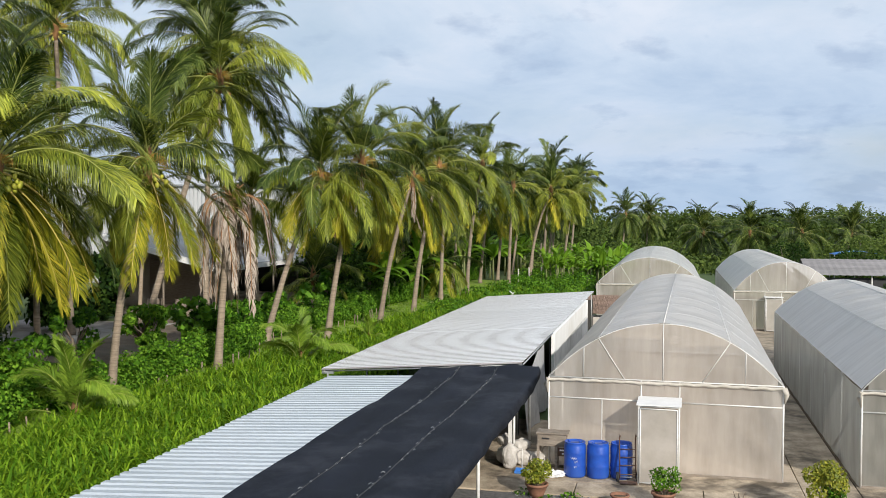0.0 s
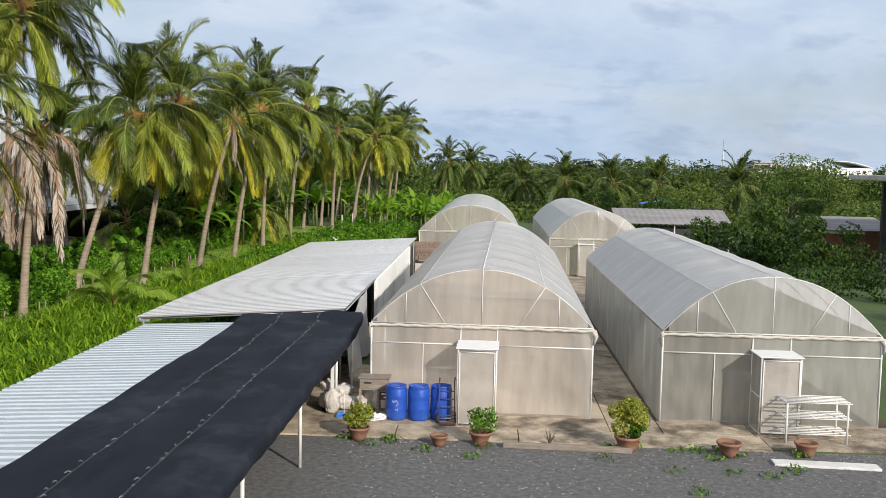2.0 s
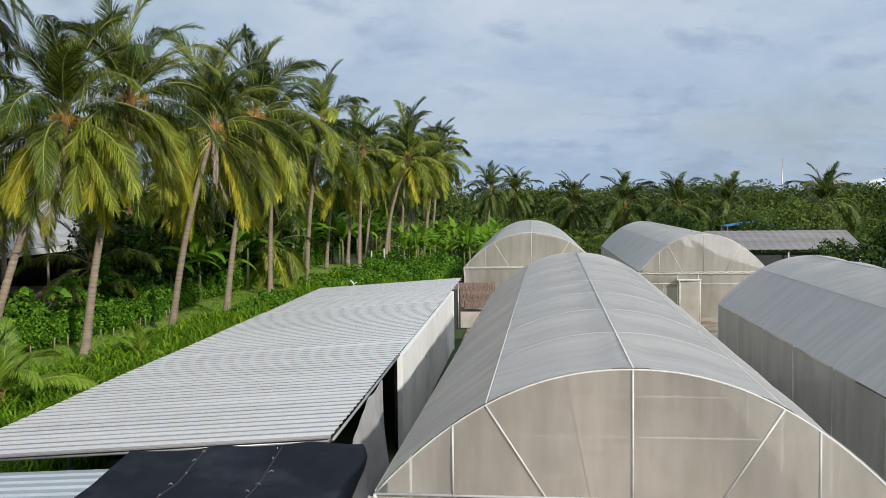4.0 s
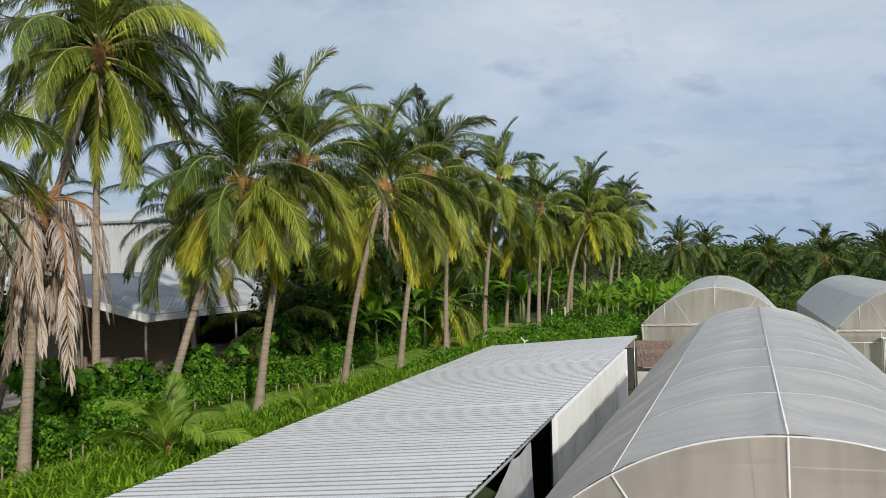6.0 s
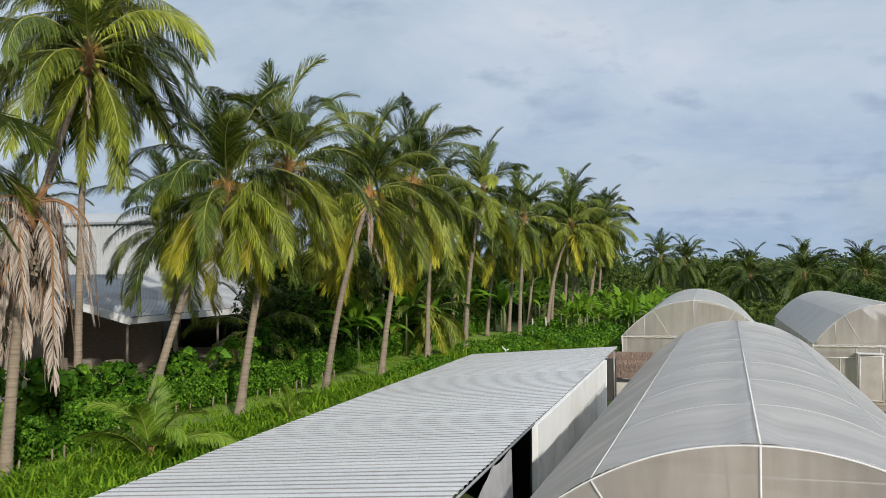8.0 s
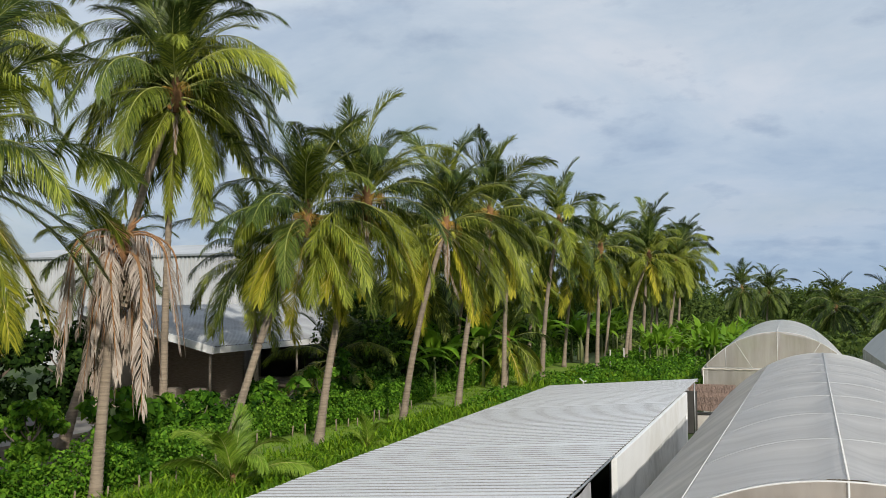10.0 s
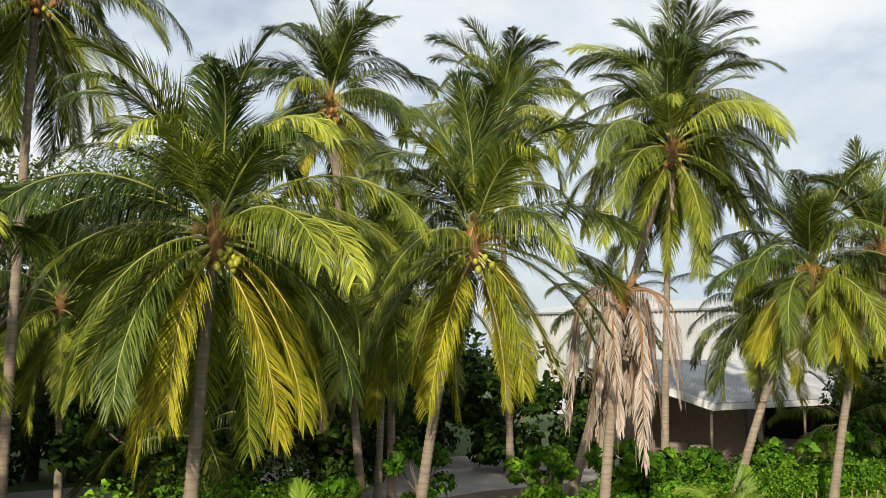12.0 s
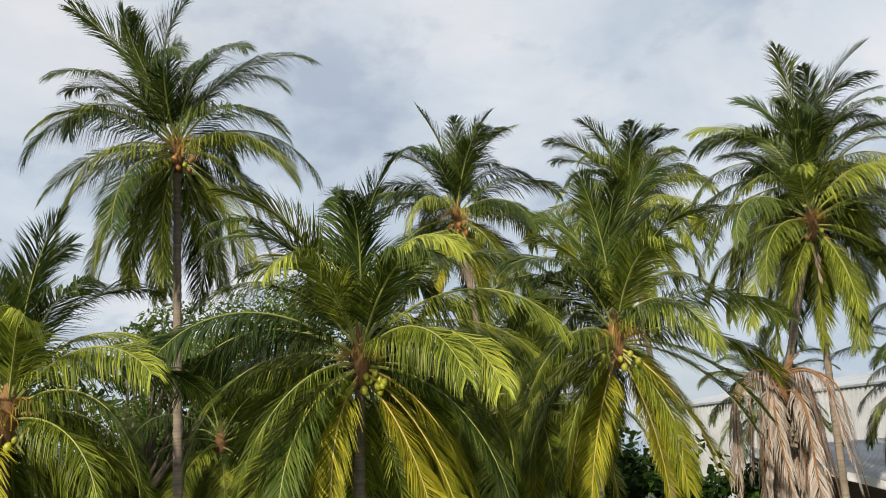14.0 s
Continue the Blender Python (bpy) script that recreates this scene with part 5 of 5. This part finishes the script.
far_hall = thing("warehouse", (42, 0, 0), "distant white arched-roof warehouse above treeline", "building")
sheet("roof", [[(52 + 20 * u, y, 8.5 + 2.0 * (1 - (2 * u - 1) ** 2)) for u in np.linspace(0, 1, 12)] for y in (265, 285)], M_ROOF, far_hall, "curved white roof", 0.2)
part("wall", boxed((52, 265.2, 0), (72, 284.8, 8.6)), M_PANEL, far_hall)
far_block = thing("office_building", (45, 0, 0), "distant grey block with flat roof", "building")
part("wall", boxed((38, 280, 0), (47, 290, 9.6)), M_WALL, far_block)
part("roof", boxed((37.6, 279.6, 9.6), (47.4, 290.4, 10.0)), M_STEEL, far_block)
for k in range(5):
    part("window", boxed((38.6 + k * 1.7, 279.9, 7.8), (39.7 + k * 1.7, 280.0, 9.0)), M_BLACKMETAL, far_block)
mast = thing("mast", (69, 262, 0), "thin distant steel mast", "mast")
tube("pole", [(0, 0, 0), (0, 0, 16)], [0.3, 0.12], M_STEEL, mast, sides=6)

# thatched hut between shed and greenhouse
hut = thing("thatched_hut", (-3.9, 33.2, 0), "small hut with brown thatched roof", "hut")
for k in range(6):
    z, y = 1.95 - 0.16 * k, -0.15 - 0.13 * k
    grid = [[(x, y + dy + 0.03 * rnd.random(), z - dz - 0.05 * rnd.random()) for x in np.linspace(-0.95, 1.15, 40)] for dy, dz in ((0.1, -0.08), (0, 0.02), (-0.07, 0.16))]
    sheet("thatch", grid, M_THATCH, hut, "brown thatch course", 0.03, False)
sheet("thatch", [[(x, y, z) for x in (-0.95, 1.15)] for y, z in ((-0.05, 2.02), (0.9, 1.2))], M_THATCH, hut, "", 0.06, False)
part("wall", boxed((-0.9, -0.7, 0), (1.1, 0.7, 0.75), 0.02), M_WALL, hut, "pale low wall")
for x in (-0.85, 1.05):
    for y in (-0.72, 0.72):
        tube("post", [(x, y, 0), (x, y, 1.3)], 0.05, M_WOOD, hut, sides=6)

# fence posts along the far grass
for x, y in ((-14.7, 70.3), (-14.1, 73.7), (-13.3, 77.5), (-12.2, 82.0), (-11.3, 86.0), (-10.4, 90.5)):
    p = thing("fence_post", (x, y, 0), "pale weathered concrete fence post", "fence post", "fence posts")
    tube("post", [(0, 0, 0), (rnd.uniform(-0.05, 0.05), 0, 1.5)], [0.08, 0.07], M_WALL, p, sides=6)
for i in range(40):
    y = -6 + i * 1.1 + rnd.uniform(-0.4, 0.4)
    p = thing("hedge_stake", (row_x(y) + 1.12 + rnd.uniform(-0.1, 0.1), y, 0), "short weathered grey wooden stake below hedge", "stake", "hedge stakes")
    tube("stake", [(0, 0, 0), (rnd.uniform(-0.04, 0.04), rnd.uniform(-0.05, 0.05), rnd.uniform(0.35, 0.6))], 0.032, M_TRUNK, p, sides=5)
pipe_end = thing("roof_vent", (-9.2, 32.2, 1.95), "small white bent pipe on shed roof end", "pipe")
tube("pipe", [(0, 0, 0), (0, 0, 0.16), (-0.16, 0, 0.3)], 0.032, M_PIPE, pipe_end)
tube("pipe", [(0, 0, 0.12), (0.14, 0, 0.2)], 0.025, M_PIPE, pipe_end)

# ---------------------------------------------------------------- things in front of the greenhouse


def barrel(at, turn, open_top, label):
    b = thing("barrel", at, label, "barrel", "blue barrels", turn=turn)
    prof = [(0.25, 0.0), (0.275, 0.02), (0.285, 0.06), (0.285, 0.28), (0.293, 0.31), (0.285, 0.34), (0.285, 0.60), (0.293, 0.63), (0.285, 0.66), (0.283, 0.82), (0.262, 0.87), (0.272, 0.885), (0.272, 0.91), (0.25, 0.915)]
    if open_top:
        prof += [(0.245, 0.86), (0.24, 0.80), (0.0, 0.80)]
    else:
        prof += [(0.245, 0.895), (0.0, 0.90)]
    v, f = lathe(prof, 28)
    link_mesh("body", v, f, M_BLUE, b, "", True)
    if not open_top:
        for x in (-0.14, 0.14):
            v, f = lathe([(0.04, 0.89), (0.042, 0.915), (0.03, 0.925), (0.0, 0.925)], 12)
            o = link_mesh("bung", v, f, M_BLUE, b, "", True)
            o.location = (x, 0, 0)
    return b


bar = barrel((-2.22, -0.72, 0.04), 0, False, "blue plastic drum with white scribbled marks on paving")
marks = []
for i, (a, z, w) in enumerate(((-1.75, 0.52, 0.1), (-1.62, 0.50, 0.05), (-1.5, 0.53, 0.05), (-1.38, 0.50, 0.05), (-1.45, 0.42, 0.06), (-1.3, 0.44, 0.04), (-1.5, 0.3, 0.05), (-1.35, 0.3, 0.05))):
    pts = [(0.291 * math.cos(a + d), 0.291 * math.sin(a + d), z + e) for d, e in ((-w, 0.02), (0, -0.025), (w, 0.03))]
    marks.append(rings(pts, 0.005, 4))
v, f = joined(marks)
link_mesh("paint_marks", v, f, M_WHITEPLASTIC, bar, "faint white hand-painted marks")
barrel((-1.62, -0.70, 0.04), 30, False, "faded blue plastic drum on paving")
barrel((-1.03, -0.60, 0.04), 10, True, "open blue plastic drum behind hand truck")

truck = thing("hand_truck", (-0.85, -1.0, 0.04), "rusty steel hand truck leaning by drum", "hand truck", turn=8)
for x in (-0.2, 0.2):
    tube("rail", [(x, -0.05, 0.1), (x, 0.12, 0.9), (x, 0.14, 1.12), (x, 0.06, 1.2), (x, -0.06, 1.19)], 0.016, M_RUST, truck, sides=6)
    w = thing("wheel", (x * 1.25, 0.02, 0.12), "", "")
    for key in ("label", "category", "group", "kind"):
        if key in w:
            del w[key]
    w.parent = truck
    v, f = lathe([(0.05, -0.025), (0.12, -0.03), (0.13, 0.0), (0.12, 0.03), (0.05, 0.025)], 18)
    o = link_mesh("tyre", v, f, M_RUBBER, w, "", True)
    o.matrix_basis = pose(0, 0, 0, 0, 90, 0)
    v, f = lathe([(0.02, -0.035), (0.055, -0.03), (0.055, 0.03), (0.02, 0.035)], 12)
    o = link_mesh("hub", v, f, M_STEEL, w, "", True)
    o.matrix_basis = pose(0, 0, 0, 0, 90, 0)
for z in (0.2, 0.42, 0.62, 0.82):
    tube("rung", [(-0.2, 0.21 * (z - 0.1) - 0.05, z), (0.2, 0.21 * (z - 0.1) - 0.05, z)], 0.012, M_RUST, truck, sides=6)
part("toe_plate", boxed((-0.22, -0.3, 0.02), (0.22, -0.03, 0.04), 0.008), M_RUST, truck)
tube("axle", [(-0.27, 0.02, 0.12), (0.27, 0.02, 0.12)], 0.012, M_STEEL, truck, sides=6)


def sack(at, w, d, h, seed, label, turn=0):
    s = thing("sack", at, label, "sack", "feed sacks", turn=turn)
    bm = bmesh.new()
    bmesh.ops.create_icosphere(bm, subdivisions=4, radius=1)
    for q in bm.verts:
        c = q.co.copy()
        e = 0.72
        p = Vector((math.copysign(abs(c.x) ** e, c.x) * w / 2, math.copysign(abs(c.y) ** e, c.y) * d / 2, (math.copysign(abs(c.z) ** 0.8, c.z) + 1) * h / 2))
        k = 1 + 0.34 * noise.noise(p * 4 + Vector((seed, 0, 0))) + 0.16 * noise.noise(p * 11 + Vector((0, seed, 0))) + 0.05 * math.sin(14 * math.atan2(p.y, p.x) + seed + p.z * 5)
        if p.z > h * 0.8:
            k *= 1 - 0.5 * (p.z / h - 0.8) / 0.2
        q.co = Vector((p.x * k, p.y * k, max(0, p.z)))
    part("body", bm, M_SACK, s, "", True)
    v, f = rings([(-w * 0.22, 0, h * 0.95), (0, 0.01, h * 1.02), (w * 0.22, 0, h * 0.95)], [0.02, 0.035, 0.02], 6)
    link_mesh("tied_mouth", v, f, M_SACK, s, "", True)
    return s


sack((-3.98, -0.42, 0.04), 0.42, 0.34, 0.66, 1, "upright white woven feed sack beside post")
sack((-3.70, 0.05, 0.04), 0.55, 0.45, 0.42, 2, "slumped white woven feed sack", 20)
sack((-4.15, 0.1, 0.04), 0.6, 0.42, 0.5, 3, "full white woven feed sack", -15)
sack((-3.75, 0.15, 0.42), 0.5, 0.4, 0.3, 4, "grey woven sack lying on another", 40)
sack((-4.2, 0.2, 0.5), 0.45, 0.4, 0.32, 5, "grey woven sack lying on another", 70)
sack((-3.28, -0.05, 0.04), 0.42, 0.36, 0.40, 6, "clear crumpled plastic sack", 10)
sack((-3.45, 0.25, 0.04), 0.4, 0.36, 0.3, 7, "brown paper sack in shade", 50)
post = thing("post", (-4.02, -0.2, 0.04), "white painted post propping the shade net", "post")
part("shaft", boxed((-0.045, -0.045, 0), (0.045, 0.045, 1.98), 0.008), M_PIPE, post)
part("base", boxed((-0.09, -0.09, 0), (0.09, 0.09, 0.03), 0.005), M_STEEL, post)
pan = thing("dustpan", (-3.62, -0.78, 0.04), "blue plastic dustpan with white upright handle", "dustpan")
bm = boxed((-0.17, -0.12, 0.0), (0.17, 0.14, 0.025), 0.008)
box(bm, (-0.17, 0.11, 0), (0.17, 0.14, 0.10), 0.008)
box(bm, (-0.17, -0.12, 0), (-0.15, 0.14, 0.07), 0.005)
box(bm, (0.15, -0.12, 0), (0.17, 0.14, 0.07), 0.005)
part("pan", bm, M_TARP, pan, "blue pan")
tube("handle", [(0, 0.12, 0.06), (0, 0.14, 0.6)], 0.014, M_PIPE, pan)
bag = thing("plastic_bag", (-2.78, -0.95, 0.04), "crumpled white and pale blue plastic bag on paving", "bag")
bm = bmesh.new()
bmesh.ops.create_icosphere(bm, subdivisions=4, radius=1)
for q in bm.verts:
    c = q.co
    k = 1 + 0.35 * noise.noise(c * 2.3) + 0.18 * noise.noise(c * 6)
    q.co = Vector((c.x * 0.3 * k, c.y * 0.2 * k, max(0, (c.z + 0.75) * 0.09 * k)))
part("film", bm, M_WHITEPLASTIC, bag)
work = thing("workbench", (-2.85, -0.2, 0.04), "old grey timber box bench with small dark sign", "bench")
part("top", boxed((-0.42, -0.22, 0.66), (0.42, 0.25, 0.70), 0.006), M_WOOD, work)
part("drawer_box", boxed((-0.40, -0.2, 0.70), (0.36, 0.22, 0.98), 0.008), M_WOOD, work)
part("lid", boxed((-0.44, -0.24, 0.98), (0.42, 0.26, 1.02), 0.006), M_WOOD, work)
part("slot", boxed((-0.28, -0.212, 0.84), (-0.08, -0.2, 0.88)), M_BLACKMETAL, work)
for x in (-0.38, 0.1):
    for y in (-0.18, 0.2):
        part("leg", boxed((x - 0.035, y - 0.035, 0), (x + 0.035, y + 0.035, 0.66), 0.005), M_WOOD, work)
sign = part("sign", boxed((0.16, -0.26, 0.42), (0.48, -0.24, 0.64), 0.004), M_RUST, work, "small dark sign with pale markings")
for k in range(2):
    part("marking", boxed((0.2 + 0.06 * k, -0.265, 0.56 - 0.09 * k), (0.44 - 0.08 * k, -0.261, 0.60 - 0.09 * k)), M_PANEL, sign)

# white slatted rack
rack = thing("plant_rack", (7.7, -1.76, 0.04), "empty white slatted steel plant rack", "rack")
for x in (0, 1.5):
    for y in (0, 0.78):
        tube("leg", [(x, y, 0), (x, y, 1.02)], 0.028, M_PIPE, rack, sides=8)
for z in (0.22, 0.62, 1.02):
    for x in (0, 0.75, 1.5):
        tube("cross_bar", [(x, 0, z), (x, 0.78, z)], 0.018, M_PIPE, rack, sides=6)
    for y in np.linspace(0, 0.78, 6):
        tube("slat", [(-0.08, y, z + 0.02), (1.6, y, z + 0.02)], 0.015, M_PIPE, rack, sides=6)
board = thing("board", (6.9, -3.6, 0.0), "white painted board lying on gravel", "board", turn=-3)
part("plank", boxed((0, 0, 0), (2.4, 0.4, 0.06), 0.01), M_PIPE, board)
log = thing("timber_beam", (0.6, -2.95, 0.0), "weathered grey timber beam lying on gravel", "timber", turn=-2)
part("beam", boxed((0, 0, 0), (3.1, 0.14, 0.14), 0.02), M_WOOD, log)


def potted(at, size, label, foliage=None, n=0, h=0.5, seed=0, lean=0):
    p = thing("potted_plant" if foliage else "plant_pot", at, label, "plant" if foliage else "pot", "clay pots")
    v, f = lathe([(0.15 * size, 0), (0.2 * size, 0.12 * size), (0.26 * size, 0.28 * size), (0.285 * size, 0.29 * size), (0.285 * size, 0.34 * size), (0.25 * size, 0.34 * size), (0.235 * size, 0.27 * size), (0, 0.26 * size)], 24)
    o = link_mesh("pot", v, f, M_TERRACOTTA, p, "reddish clay pot", True)
    v, f = lathe([(0.23 * size, 0.262 * size), (0.12 * size, 0.285 * size), (0.0, 0.29 * size)], 16)
    link_mesh("soil", v, f, M_SOIL, p, "", True)
    r = random.Random(seed)
    if foliage:
        st, cl = [], []
        for i in range(9):
            a, d = r.uniform(0, 6.28), r.uniform(0.05, 0.36) * h * 1.2
            c = Vector((math.cos(a) * d, math.sin(a) * d, 0.3 * size + h * r.uniform(0.3, 1.0)))
            st.append(rings([(0, 0, 0.25 * size), c * 0.5 + Vector((0, 0, 0.12)), c], [0.014, 0.01, 0.005], 5))
            cl.append((tuple(c), (0.2 * h + 0.06, 0.2 * h + 0.06, 0.18 * h + 0.05), n // 9))
        v, f = joined(st)
        link_mesh("stem", v, f, M_BARK, p)
        V, F = leaf_mass(cl, 0.045, seed)
        fast_mesh("foliage", V, F, foliage, p)
    return p


potted((-2.95, -2.7, 0), 1.0, "potted shrub with yellow-green leaves", M_YELLOWBUSH, 1600, 0.55, 1)
potted((0.05, -2.75, 0), 1.0, "potted shrub with bright green pinnate leaves", M_VINE, 900, 0.6, 2)
potted((3.6, -2.8, 0), 1.1, "bushy yellow-green potted shrub", M_YELLOWBUSH, 2600, 0.85, 3)
potted((3.75, -2.75, 0.02), 0.6, "low green potted shrub", M_VINE, 700, 0.5, 4)
potted((6.0, -2.95, 0), 1.05, "empty round clay pot on gravel")
potted((7.9, -2.7, 0), 1.0, "empty round clay pot beside paving")
potted((-0.95, -2.95, 0), 0.8, "empty round clay pot on gravel")
stump = thing("dry_shrub", (1.75, -2.65, 0), "dry bare brown shrub stump", "shrub")
v, f = joined([rings([(0, 0, 0), (0.04 * math.cos(k), 0.04 * math.sin(k), 0.15), (0.16 * math.cos(k), 0.14 * math.sin(k), 0.36 + 0.08 * math.sin(3 * k))], [0.03, 0.02, 0.006], 5) for k in (0.3, 1.4, 2.4, 3.5, 4.6, 5.6)])
link_mesh("branching", v, f, M_BARK, stump)

# lamp post and small structures beside the lane
lamp = thing("street_lamp", (27.5, 18.0, 0), "grey street lamp on slim pole", "street lamp")
tube("pole", [(0, 0, 0), (0, 0, 4.2), (-0.5, 0, 4.5)], [0.06, 0.045, 0.035], M_STEEL, lamp)
v, f = lathe([(0.02, 0.16), (0.12, 0.12), (0.2, 0.0), (0.05, -0.03)], 14)
o = link_mesh("head", v, f, M_WHITEPLASTIC, lamp, "white lamp head", True)
o.location = (-0.6, 0, 4.45)
for i, (x, y) in enumerate(((31, 24), (36, 20), (34, 27))):
    c = thing("animal_pen", (x, y, 0), "low dark pen with grey sheet roof", "pen", "pens")
    sheet("roof", [[(px, py, 2.0 + 0.15 * py) for px in np.linspace(-1.7, 1.7, 12)] for py in (-1.4, 1.4)], M_STEEL, c, "", 0.03, False)
    part("wall", boxed((-1.5, 1.1, 0), (1.5, 1.2, 2.0)), M_BLACKMETAL, c)
    part("front_wall", boxed((-1.5, -1.2, 0), (1.5, -1.1, 0.9)), M_BLACKMETAL, c)
    for px in (-1.5, 1.5):
        for py in (-1.15, 1.15):
            tube("post", [(px, py, 0), (px, py, 2.0 + 0.15 * py)], 0.05, M_WOOD, c, sides=6)
for x, y, z in ((17.5, 72, 3.2), (21, 70, 2.7)):
    tp = thing("tarpaulin", (x, y, 0), "bright blue tarpaulin shelter among trees", "tarpaulin", "blue shelters")
    sheet("cover", [[(px, py, z + 0.5 - 0.16 * abs(px) + 0.08 * noise.noise((px, py, x))) for px in np.linspace(-2.2, 2.2, 12)] for py in np.linspace(-1.4, 1.4, 6)], M_TARP, tp, "", 0.02)
    for px in (-2.1, 2.1):
        for py in (-1.3, 1.3):
            tube("pole", [(px, py, 0), (px, py, z + 0.2)], 0.04, M_STEEL, tp, sides=6)

# loose stones and weeds on the gravel
g = np.random.default_rng(77)
V, F = [], []
for x, y, k in zip(g.uniform(-3.6, 14, 2600), -2.5 - 9.5 * g.random(2600) ** 1.6, g.uniform(0.012, 0.04, 2600)):
    b = len(V)
    V += [(x + k * g.uniform(0.7, 1.2), y, 0.3 * k), (x, y + k * g.uniform(0.7, 1.2), 0.3 * k), (x - k, y, 0.25 * k), (x, y - k, 0.3 * k), (x + 0.2 * k, y, k * 0.9), (x, y, -0.3 * k)]
    F += [(b, b + 1, b + 4), (b + 1, b + 2, b + 4), (b + 2, b + 3, b + 4), (b + 3, b, b + 4), (b + 1, b, b + 5), (b + 2, b + 1, b + 5), (b + 3, b + 2, b + 5), (b, b + 3, b + 5)]
tagged(link_mesh("gravel_stones", V, F, M_STONE), "loose grey stones scattered on gravel", "stones", kind="stuff")
cl = [((x, y, 0.05), (0.25, 0.2, 0.12), 60) for x, y in zip(g.uniform(-3.5, 12, 40), -2.55 - 6 * g.random(40) ** 2)]
mass("weeds", cl, 0.05, M_VINE, 78, "small green weeds at paving edge", "weeds")
